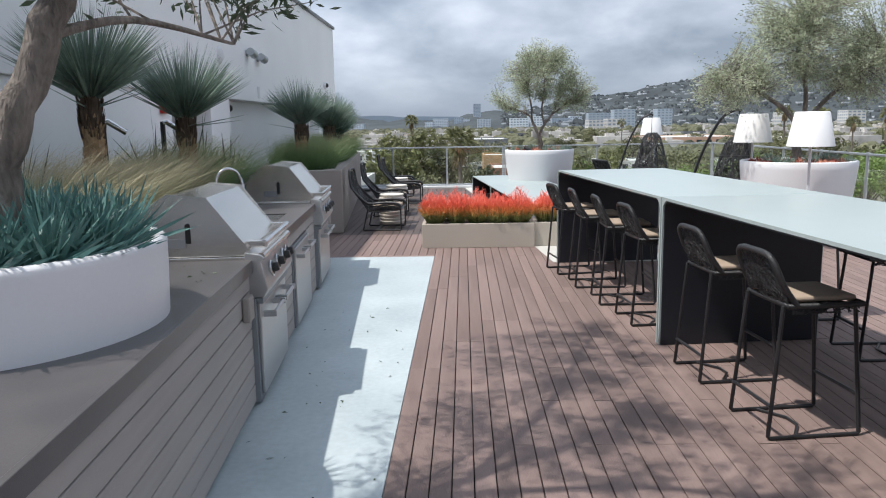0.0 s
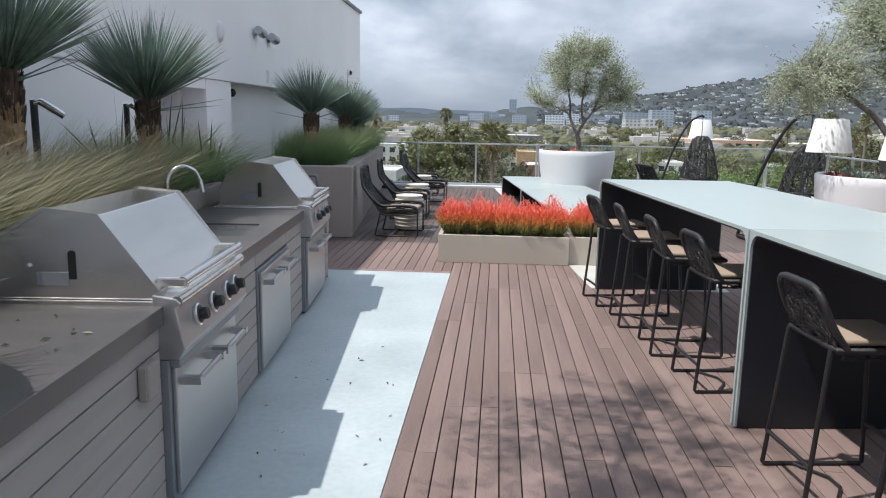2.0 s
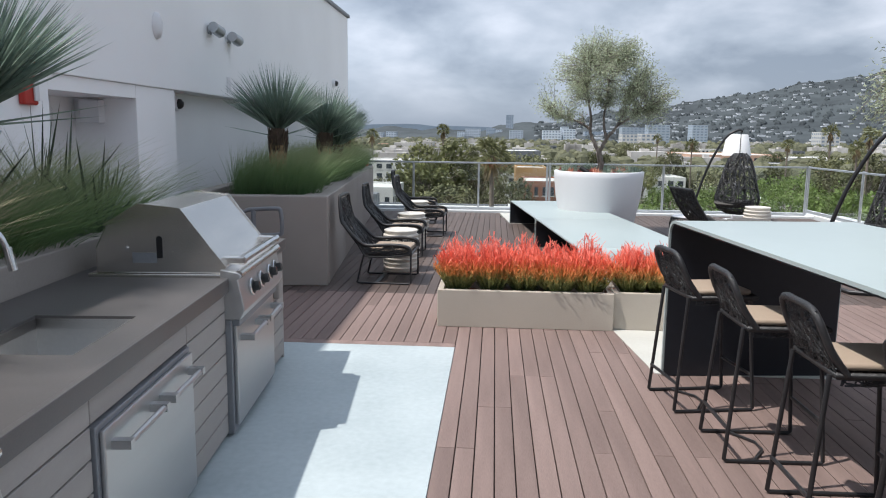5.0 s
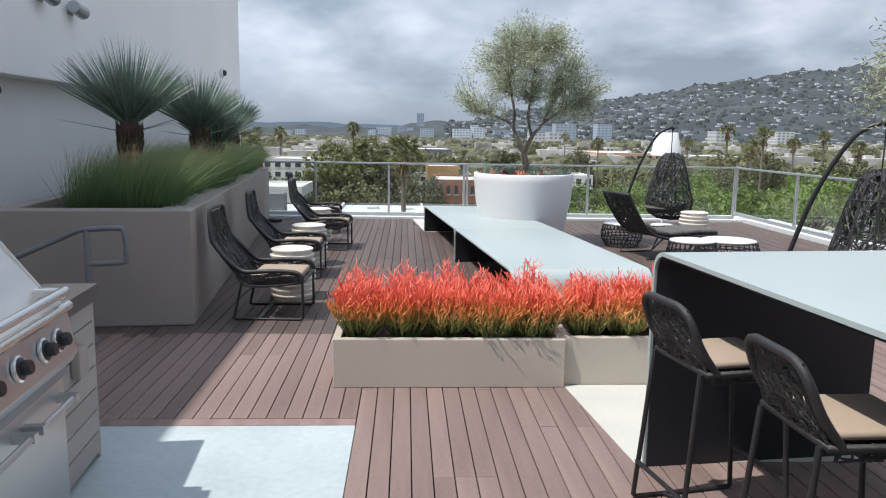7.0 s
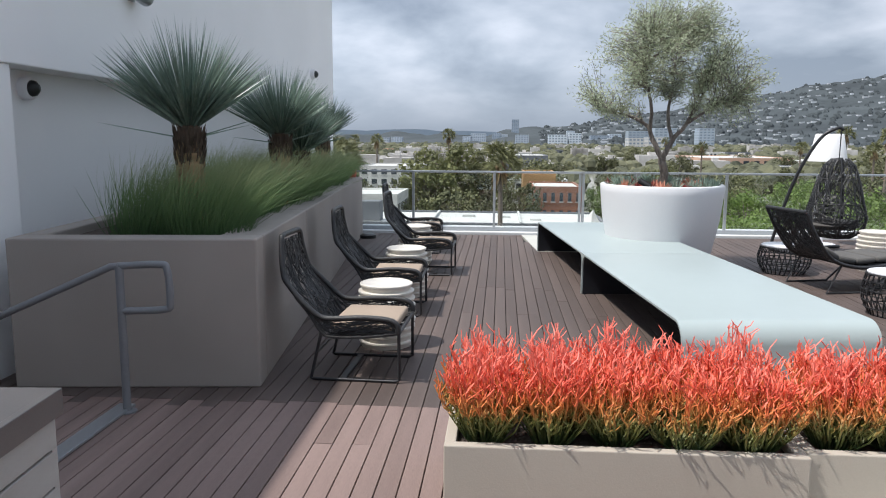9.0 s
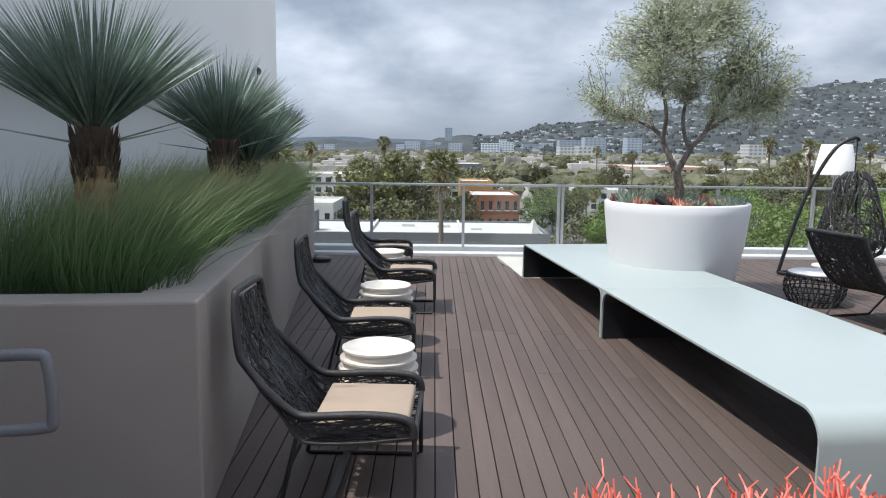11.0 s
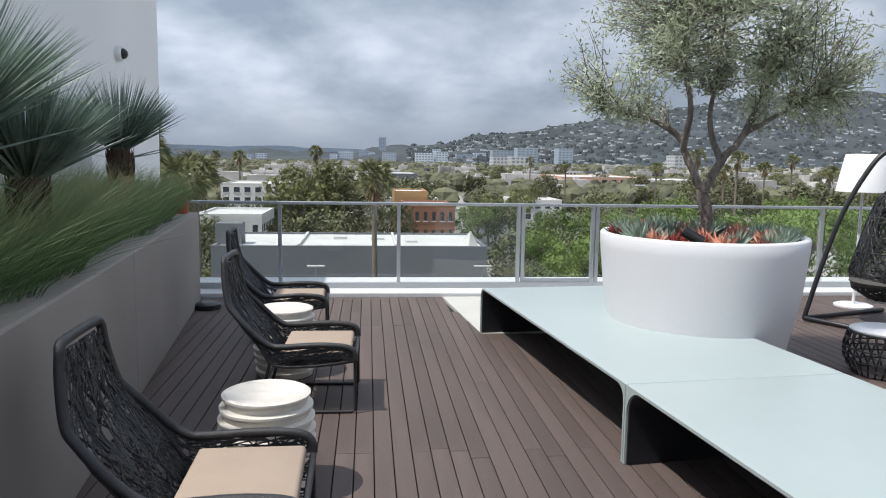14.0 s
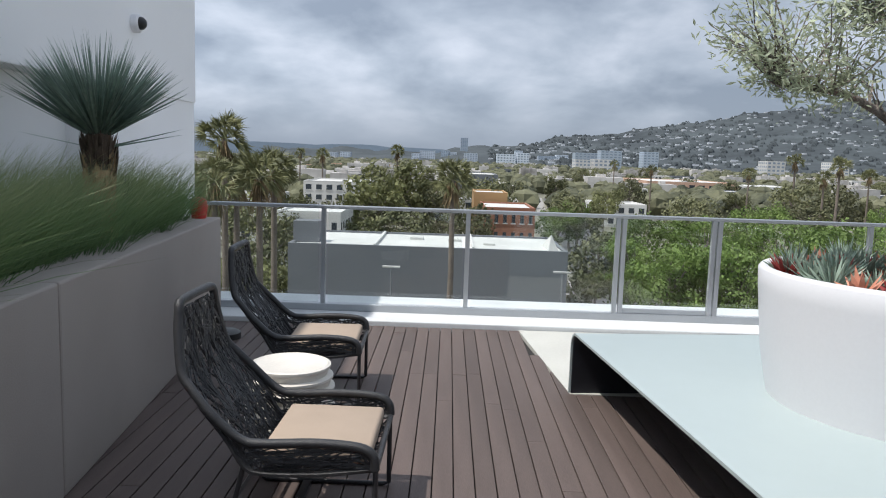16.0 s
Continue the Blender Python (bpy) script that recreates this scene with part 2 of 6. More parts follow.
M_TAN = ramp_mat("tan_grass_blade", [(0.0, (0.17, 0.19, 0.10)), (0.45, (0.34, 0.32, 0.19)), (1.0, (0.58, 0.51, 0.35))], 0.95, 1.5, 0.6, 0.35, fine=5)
M_RED = mat("red_plastic", (0.45, 0.03, 0.02), 0.4, 0, 0.1)
M_ASPHALT = mat("asphalt", (0.075, 0.075, 0.078), 0.9, 0, 0.2, 0.2, 3, 0)
M_GROUND = mat("town_ground", (0.10, 0.11, 0.07), 0.95, 0, 0.4, 0.02, 0.4, 0, tint=(0.20, 0.19, 0.15))
M_PAVE = mat("concrete_pavement", (0.32, 0.31, 0.29), 0.9, 0, 0.15, 0.4, 5, 0)
M_GREYBLDG = mat("grey_render", (0.150, 0.160, 0.175), 0.85, 0, 0.08, 0.25, 8, 0)
M_ROOF = mat("pale_roof_membrane", (0.56, 0.56, 0.54), 0.8, 0, 0.14, 0.25, 4, 0)
M_MUSTARD = mat("mustard_render", (0.38, 0.235, 0.11), 0.85, 0, 0.1, 0.3, 6, 0)
M_BRICK = mat("red_brick_far", (0.27, 0.12, 0.075), 0.9, 0, 0.15, 0.5, 12, 0)
M_PINK = mat("peach_render", (0.58, 0.37, 0.27), 0.85, 0, 0.1, 0.2, 4, 0)
M_OFFWHITE = mat("off_white_render", (0.60, 0.59, 0.57), 0.85, 0, 0.1, 0.2, 4, 0, per_object=0.15)
# distance haze is mixed into the tower colours and into their windows (M_FARWIN)
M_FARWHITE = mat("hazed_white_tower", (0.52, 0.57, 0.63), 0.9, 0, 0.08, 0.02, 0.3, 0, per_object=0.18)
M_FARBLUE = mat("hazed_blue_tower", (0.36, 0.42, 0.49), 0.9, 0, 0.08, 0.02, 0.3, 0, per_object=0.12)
M_WINDOW = mat("dark_window", (0.045, 0.055, 0.065), 0.15, 0, 0.2)
M_FARWIN = mat("hazed_window_band", (0.20, 0.25, 0.31), 0.4, 0, 0.2)
M_CITYTREE = mat("city_leaf", (0.075, 0.095, 0.035), 0.7, 0, 0.55, 0.5, 3, 0, per_object=0.4, tint=(0.14, 0.145, 0.06))
M_CITYDARK = mat("dark_city_leaf", (0.055, 0.075, 0.035), 0.75, 0, 0.5, 0.4, 2, 0, per_object=0.3, tint=(0.12, 0.12, 0.055))
M_BRIGHT = mat("spring_leaf", (0.095, 0.155, 0.035), 0.7, 0, 0.5, 0.5, 3, 0, per_object=0.3, tint=(0.16, 0.225, 0.06))
M_PALM = mat("palm_frond", (0.10, 0.12, 0.045), 0.6, 0, 0.4, 1, 6, 0, tint=(0.17, 0.17, 0.075))
M_PALMDEAD = mat("dead_palm_skirt", (0.20, 0.145, 0.08), 0.9, 0, 0.4, 1, 6, 0)
M_PALMTRUNK = mat("palm_trunk", (0.17, 0.14, 0.115), 0.9, 0, 0.3, 1, 8, 0)
# hill and range colours carry the blue-grey of distance haze
M_HILL = mat("hazed_scrub_hillside", (0.030, 0.040, 0.047), 0.95, 0, 0.4, 0.006, 0.05, 0, tint=(0.048, 0.058, 0.062))
M_FARHILL = mat("hazed_far_range", (0.22, 0.28, 0.36), 0.95, 0, 0.05, 0.001, 0.01, 0)
M_FARWOOD = mat("far_woodland", (0.050, 0.066, 0.038), 0.9, 0, 0.6, 0.05, 0.5, 0, tint=(0.105, 0.105, 0.062))


def glass_mat():
    m = bpy.data.materials.new("clear_glass")
    m.use_nodes = True
    b = m.node_tree.nodes["Principled BSDF"]
    b.inputs["Base Color"].default_value = (0.93, 0.97, 0.95, 1)
    b.inputs["Roughness"].default_value, b.inputs["IOR"].default_value = 0.0, 1.45
    b.inputs["Transmission Weight"].default_value = 1.0
    return m


M_GLASS = glass_mat()
for leaf_material, share in ((M_OLIVE, 0.35), (M_OLIVEDARK, 0.3), (M_GRASS, 0.35), (M_TAN, 0.35), (M_YUCCA, 0.15), (M_STICKS, 0.12), (M_CITYTREE, 0.25), (M_BRIGHT, 0.3), (M_SUCC, 0.1)):
    leafy(leaf_material, share)
TURN = math.atan(0.1)  # the furniture's axis leans this far from the boards


# ---------------------------------------------------------------- mesh building
class Shape:
    """Collects vertices and faces for one mesh."""

    def __init__(self):
        self.v, self.f = [], []

    def put(self, verts, faces):
        k = len(self.v)
        self.v += [tuple(p) for p in verts]
        self.f += [tuple(i + k for i in q) for q in faces]
        return self

    def box(self, x0, x1, y0, y1, z0, z1):
        p = [(x, y, z) for z in (z0, z1) for y in (y0, y1) for x in (x0, x1)]
        return self.put(p, [(0, 2, 3, 1), (4, 5, 7, 6), (0, 1, 5, 4), (2, 6, 7, 3), (0, 4, 6, 2), (1, 3, 7, 5)])

    def prism(self, outline, z0, z1):
        n = len(outline)
        p = [(x, y, z0) for x, y in outline] + [(x, y, z1) for x, y in outline]
        return self.put(p, [tuple(range(n - 1, -1, -1)), tuple(range(n, 2 * n))] + [(i, (i + 1) % n, n + (i + 1) % n, n + i) for i in range(n)])

    def side(self, outline, y0, y1):
        """A profile in x and z, drawn out along y."""
        n = len(outline)
        p = [(x, y0, z) for x, z in outline] + [(x, y1, z) for x, z in outline]
        return self.put(p, [tuple(range(n)), tuple(range(2 * n - 1, n - 1, -1))] + [((i + 1) % n, i, n + i, n + (i + 1) % n) for i in range(n)])

    def tube(self, pts, r, seg=6, r_end=None, closed=False, cap=True):
        pts = [Vector(p) for p in pts]
        n = len(pts)
        if closed:
            pts = pts + [pts[0]]
            n += 1
        k, up = len(self.v), None
        for i, p in enumerate(pts):
            d = (pts[min(i + 1, n - 1)] - pts[max(i - 1, 0)])
            if closed and i in (0, n - 1):
                d = pts[1] - pts[-2]
            d = d.normalized() if d.length > 1e-9 else Vector((0, 0, 1))
            if up is None:
                up = d.orthogonal().normalized()
            up = (up - d * up.dot(d))
            up = up.normalized() if up.length > 1e-6 else d.orthogonal().normalized()
            w = d.cross(up)
            rr = r if r_end is None else r + (r_end - r) * i / max(1, n - 1)
            for j in range(seg):
                a = 2 * math.pi * j / seg
                self.v.append(tuple(p + (up * math.cos(a) + w * math.sin(a)) * rr))
        for i in range(n - 1):
            for j in range(seg):
                a, b = k + i * seg + j, k + i * seg + (j + 1) % seg
                self.f.append((a, b, b + seg, a + seg))
        if cap and not closed:
            self.f.append(tuple(k + j for j in range(seg - 1, -1, -1)))
            self.f.append(tuple(k + (n - 1) * seg + j for j in range(seg)))
        return self

    def lathe(self, profile, seg=32, cx=0, cy=0, cap_top=False, cap_bottom=True):
        k = len(self.v)
        for r, z in profile:
            for j in range(seg):
                a = 2 * math.pi * j / seg
                self.v.append((cx + r * math.cos(a), cy + r * math.sin(a), z))
        for i in range(len(profile) - 1):
            for j in range(seg):
                a, b = k + i * seg + j, k + i * seg + (j + 1) % seg
                self.f.append((a, b, b + seg, a + seg))
        if cap_bottom:
            self.f.append(tuple(k + j for j in range(seg - 1, -1, -1)))
        if cap_top:
            self.f.append(tuple(k + (len(profile) - 1) * seg + j for j in range(seg)))
        return self

    def blade(self, base, tip, width, sag=0.0, steps=3, push=(0, 0, 0)):
        """A tapered leaf from base to tip; sag lowers its end, push bends it sideways."""
        base, tip, push = Vector(base), Vector(tip), Vector(push)
        d = tip - base
        w = d.cross(Vector((random.uniform(-1, 1), random.uniform(-1, 1), random.uniform(-.4, .4))))
        w = w.normalized() * width / 2 if w.length > 1e-6 else Vector((width / 2, 0, 0))
        k = len(self.v)
        for i in range(steps):
            t = i / steps
            p = base + d * t + (push + Vector((0, 0, -sag))) * t * t
            q = w * (1 - 0.75 * t)
            self.v += [tuple(p - q), tuple(p + q)]
        self.v.append(tuple(tip + push + Vector((0, 0, -sag))))
        for i in range(steps - 1):
            a = k + 2 * i
            self.f.append((a, a + 1, a + 3, a + 2))
        a = k + 2 * (steps - 1)
        self.f.append((a, a + 1, a + 2))
        return self

    def move(self, m):
        self.v = [tuple(m @ Vector(p)) for p in self.v]
        return self

    def mesh(self, name, material, smooth=False, bevel=0.0):
        me = bpy.data.meshes.new(name)
        me.from_pydata(self.v, [], self.f)
        me.materials.append(material)
        if bevel:
            bm = bmesh.new()
            bm.from_mesh(me)
            bmesh.ops.remove_doubles(bm, verts=bm.verts, dist=1e-5)
            es = [q for q in bm.edges if len(q.link_faces) == 2 and q.calc_face_angle(0) > 0.5]
            bmesh.ops.bevel(bm, geom=es, offset=bevel, segments=2, affect="EDGES", profile=0.5, clamp_overlap=True)
            bm.to_mesh(me)
            bm.free()
        if smooth:
            me.shade_smooth()
            if smooth is not True:
                me.set_sharp_from_angle(angle=radians(smooth))
        me.update()
        return me

    def ob(self, name, material, parent=None, smooth=False, bevel=0.0):
        o = new(name, self.mesh(name, material, smooth, bevel))
        if parent:
            o.parent = parent
        return o


def thing(name, m, label, category, group="", kind=""):
    o = new(name)
    o.matrix_world = m
    o.empty_display_size = 0.1
    return tagged(o, label, category, group, kind)


def structure(ob, label=""):
    return tagged(ob, label, kind="structure")


def spline(pts, n=6):
    """A smooth line through pts (Catmull-Rom)."""
    pts = [Vector(p) for p in pts]
    out = []
    for i in range(len(pts) - 1):
        p0, p1, p2, p3 = pts[max(i - 1, 0)], pts[i], pts[i + 1], pts[min(i + 2, len(pts) - 1)]
        for s in range(n):
            t = s / n
            out.append(0.5 * ((2 * p1) + (p2 - p0) * t + (2 * p0 - 5 * p1 + 4 * p2 - p3) * t * t + (3 * p1 - p0 - 3 * p2 + p3) * t ** 3))
    out.append(pts[-1])
    return out


# ---------------------------------------------------------------- structure
WALL_X, WALL_END, ROOF_Z, LINTEL = -3.2, 21.06, 4.25, 2.06
structure(Shape().box(-9, 7.2, -8, 19.06, -0.30, -0.03).ob("floor", M_UNDER), "dark roof slab under the deck boards")
structure(Shape().box(-1.45, 0.0, -7.5, 9.0, -0.03, 0.0).ob("floor_pad", M_PAD, bevel=0.004), "pale blue-white painted floor pad beside the grills")
structure(Shape().prism([(1.30, 9.655), (1.415, 8.50), (2.75, 8.50), (2.75, 9.655)], -0.03, 0.004).ob("floor_strip", M_CREAM), "cream paving patch by the planter")
structure(Shape().prism([(0.58, 17.25), (2.2, 17.25), (2.2, 19.06), (0.40, 19.06)], -0.03, 0.004).ob("floor_patch", M_CREAM), "cream paving patch by the rail")
structure(Shape().box(-4.5, 7.25, 19.07, 19.22, -0.3, 0.045).ob("curb", M_CURB, bevel=0.01), "white roof-edge curb")
structure(Shape().box(-4.5, 7.5, 19.22, 20.6, -0.5, -0.02).ob("ledge", M_CURB, bevel=0.01), "white outer roof ledge")
structure(Shape().box(6.80, 7.4, -8, 19.07, -0.3, 0.07).ob("curb_side", M_CURB, bevel=0.01), "white roof-edge curb along the side")
# building beside the terrace: upper wall, lower wall with a niche and a long covered recess
wall = structure(Shape().box(-11, WALL_X, -9, WALL_END, LINTEL, ROOF_Z).ob("wall_west", M_WALL, bevel=0.01), "white stucco upper wall of the building")
structure(Shape().box(-11, WALL_X - 0.025, -9, 9.16, -0.02, LINTEL - 0.002).ob("wall_west_lower", M_WALL), "white stucco lower wall")
structure(Shape().box(-11, WALL_X - 0.65, 9.162, 10.6, -0.02, 1.93).ob("niche_back", M_RECESS), "back wall of a niche, its stucco greyed for shade")
structure(Shape().box(-11, WALL_X - 0.025, 9.162, 10.6, 1.932, LINTEL - 0.002).ob("niche_lintel", M_WALL))
structure(Shape().box(-11, WALL_X - 0.02, 10.602, 11.49, -0.02, LINTEL - 0.002).ob("wall_pier", M_WALL, bevel=0.008), "white stucco pier")
structure(Shape().box(-11, WALL_X - 0.24, 11.492, 18.6, -0.02, LINTEL - 0.002).ob("recess_back", M_RECESS), "wall of a covered recess, its stucco greyed for shade")
structure(Shape().box(-11, WALL_X - 0.02, 18.602, WALL_END, -0.02, LINTEL - 0.002).ob("wall_end_lower", M_WALL))
structure(Shape().box(-11.05, WALL_X + 0.05, -9, WALL_END + 0.05, ROOF_Z + 0.002, ROOF_Z + 0.07).ob("trim_coping", M_COPING, bevel=0.01), "dark metal roof coping")
structure(Shape().box(-12, 9, -9.4, -9.1, -14, 5).ob("wall_south", M_WALL), "white wall behind the terrace")
structure(Shape().box(-11, 7.2, -9, WALL_END, -14, -0.52).ob("lower_storeys", M_WALL), "white walls of the storeys below")

# stucco joints on the wall
jt = Shape()
for y in (3.4, 6.1):
    jt.box(WALL_X - 0.0265, WALL_X - 0.022, y, y + 0.012, 0.0, LINTEL - 0.01)
jt.ob("trim_joint", M_RECESS, parent=None)
structure(bpy.data.objects["trim_joint"], "thin control joints in the stucco")

# glass balustrade
def balustrade(name, pts, along, gate=None):
    """Posts, glass panes and top rail along x (back) or y (side)."""
    rail = thing(name, Matrix.Identity(4), "aluminium post-and-glass balustrade along the roof edge", "balustrade", kind="structure")
    fixed = 19.78 if along == "x" else 6.92
    zt = 1.03
    a, b = pts[0], pts[-1]
    top = [(a, fixed, zt), (b, fixed, zt)] if along == "x" else [(fixed, a, zt), (fixed, b, zt)]
    s = Shape()
    if along == "x":
        s.box(a, b, fixed - 0.03, fixed + 0.03, zt - 0.03, zt + 0.005)
        Shape().box(a, b, fixed - 0.035, fixed + 0.035, -0.02, 0.05).ob("base_rail", M_RAIL, rail, bevel=0.006)
    else:
        s.box(fixed - 0.03, fixed + 0.03, a, b, zt - 0.03, zt + 0.005)
        Shape().box(fixed - 0.035, fixed + 0.035, a, b, 0.07, 0.13).ob("base_rail", M_RAIL, rail, bevel=0.006)
    s.ob("top_rail", M_RAIL, rail, bevel=0.008)
    post = Shape().box(-0.022, 0.022, -0.025, 0.025, 0.0, zt - 0.03).mesh("post", M_RAIL, bevel=0.004)
    for p in pts:
        for d in ((-0.03, 0.03) if gate and p in gate else (0,)):
            o = new("post", post)
            o.parent = rail
            o.location = (p + d, fixed, 0.01) if along == "x" else (fixed, p + d, 0.05)
    for p, q in zip(pts, pts[1:]):
        g = Shape()
        if along == "x":
            g.box(p + 0.05, q - 0.05, fixed - 0.006, fixed + 0.006, 0.06, zt - 0.035)
        else:
            g.box(fixed - 0.006, fixed + 0.006, p + 0.05, q - 0.05, 0.14, zt - 0.035)
        o = g.ob("pane", M_GLASS, rail)
        o.visible_shadow = False
    return rail


back_rail = balustrade("balustrade_back", [-4.4, -2.95, -1.50, -0.07, 1.445, 2.39, 3.9, 5.4, 6.9], "x", gate=(1.445, 2.39))
Shape().box(1.50, 2.33, 19.765, 19.795, 0.055, 0.10).ob("gate_frame", M_RAIL, back_rail, bevel=0.004)
balustrade("balustrade_side", [-7.0, -5.4, -3.8, -2.2, -0.6, 1.0, 2.6, 4.2, 5.8, 7.4, 9.0, 10.6, 12.2, 13.8, 15.4, 17.4, 19.74], "y")

# ---------------------------------------------------------------- kitchen counter with two grills and a sink
KITCHEN = Matrix.Translation((-0.86, 4.1, 0)) @ Matrix.Rotation(math.atan(0.082), 4, "Z")
K0, K1, KTOP = -11.0, 4.55, 0.87  # along the counter; u = 0 at the first grill
counter = thing("kitchen_counter", KITCHEN, "long outdoor kitchen counter with dark stone top and grey siding", "counter")


def kbox(name, material, x0, x1, u0, u1, z0, z1, parent=counter, bevel=0.004):
    return Shape().box(x0, x1, u0, u1, z0, z1).ob(name, material, parent, bevel=bevel)


SINK = (1.70, 2.24, -0.54, -0.13)  # u0, u1, x0, x1
G1, G2 = (-0.06, 0.89), (3.06, 4.01)
# stone top, cut round the grills and the sink
for u0, u1, x0, x1 in ((K0, -0.75, -1.5, 0.02), (-0.75, G1[0], -0.80, 0.02), (G1[0], G1[1], -0.80, -0.70), (G1[1], SINK[0], -0.80, 0.02),
                       (SINK[0], SINK[1], -0.80, SINK[2]), (SINK[0], SINK[1], SINK[3], 0.02), (SINK[1], G2[0], -0.80, 0.02),
                       (G2[0], G2[1], -0.80, -0.70), (G2[1], K1, -0.80, 0.02)):
    kbox("stone_top", M_COUNTER, x0, x1, u0, u1, KTOP - 0.055, KTOP, bevel=0)
for u0, u1 in ((K0, G1[0]), (G1[1], G2[0]), (G2[1], K1)):
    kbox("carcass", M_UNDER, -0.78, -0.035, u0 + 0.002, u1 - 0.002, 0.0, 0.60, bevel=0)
    kbox("stone_edge", M_COUNTER, 0.0, 0.024, u0, u1, KTOP - 0.075, KTOP + 0.001, bevel=0.003)
kbox("end_panel", M_SIDING, -0.78, -0.002, K1 - 0.03, K1 - 0.004, 0.0, KTOP - 0.056, bevel=0)
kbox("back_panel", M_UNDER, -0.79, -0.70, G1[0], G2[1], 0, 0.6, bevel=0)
board = {}
for u0, u1 in ((K0, G1[0]), (G1[1], 1.52), (2.45, G2[0]), (G2[1], K1 - 0.005)):
    for i in range(7):
        z = 0.03 + i * 0.111
        key = round(u1 - u0, 3)
        if key not in board:
            board[key] = Shape().box(-0.035, 0.0, 0.003, u1 - u0 - 0.003, 0, 0.104).mesh("siding_board", M_SIDING, bevel=0.004)
        o = new("siding_board", board[key])
        o.parent = counter
        o.location = (0, u0, z)
for i in range(7):
    if i > 5:
        kbox("siding_board", M_SIDING, -0.035, 0.0, 1.522, 2.448, 0.03 + i * 0.111, 0.134 + i * 0.111)
# double drawer front below the sink
kbox("door_frame", M_COPING, -0.03, 0.012, 1.525, 2.445, 0.03, 0.685)
d = kbox("drawer_front", M_SATIN, 0.012, 0.032, 1.545, 2.425, 0.05, 0.665, bevel=0.006)
for z in (0.60,):
    for a, b in ((1.60, 1.94), (2.03, 2.37)):
        h = Shape().tube([(0.085, a, z), (0.085, b, z)], 0.012, 8)
        h.box(0.030, 0.098, a - 0.014, a + 0.020, z - 0.015, z + 0.015).box(0.030, 0.098, b - 0.020, b + 0.014, z - 0.015, z + 0.015)
        h.ob("drawer_handle", M_SATIN, counter, smooth=40)
# outlet box on the siding
kbox("outlet_cover", M_TAUPE, 0.0, 0.045, -0.30, -0.18, 0.56, 0.70, bevel=0.012)
kbox("outlet_cover", M_TAUPE, 0.0, 0.045, 4.20, 4.32, 0.50, 0.64, bevel=0.012)


def steel_sink():
    u0, u1, x0, x1 = SINK
    s = thing("sink", KITCHEN, "undermount stainless steel sink in dark stone counter", "sink")
    b = Shape()
    zb, zt, r = KTOP - 0.20, KTOP - 0.012, 0.03
    b.box(x0, x1, u0, u1, zb - 0.01, zb).box(x0 - 0.004, x0, u0, u1, zb, zt).box(x1, x1 + 0.004, u0, u1, zb, zt)
    b.box(x0, x1, u0 - 0.004, u0, zb, zt).box(x0, x1, u1, u1 + 0.004, zb, zt)
    b.ob("basin", M_SINK, s)
    Shape().lathe([(0.045, zb + 0.001), (0.045, zb + 0.004), (0.02, zb + 0.003)], 16, (x0 + x1) / 2, (u0 + u1) / 2, cap_top=True).ob("drain", M_CHROME, s)


steel_sink()


def faucet():
    f = thing("faucet", KITCHEN @ pose(-0.61, 1.80, KTOP), "chrome gooseneck pull-down kitchen faucet", "faucet")
    Shape().lathe([(0.03, 0), (0.03, 0.012), (0.017, 0.02), (0.017, 0.09), (0.02, 0.095), (0.02, 0.13), (0.013, 0.14)], 16, cap_top=True).ob("body", M_CHROME, f, smooth=40)
    neck = spline([(0, 0, 0.13), (0, 0, 0.30), (0.02, 0.02, 0.38), (0.08, 0.05, 0.42), (0.15, 0.08, 0.39), (0.175, 0.095, 0.33)], 6)
    Shape().tube(neck, 0.011, 10).ob("neck", M_CHROME, f, smooth=40)
    Shape().tube([(0.175, 0.095, 0.335), (0.19, 0.10, 0.25)], 0.016, 10).ob("spray_head", M_CHROME, f, smooth=40)
    Shape().tube([(0.0, 0.015, 0.11), (0.03, 0.06, 0.125), (0.035, 0.075, 0.17)], 0.007, 8).ob("lever", M_CHROME, f, smooth=40)


faucet()


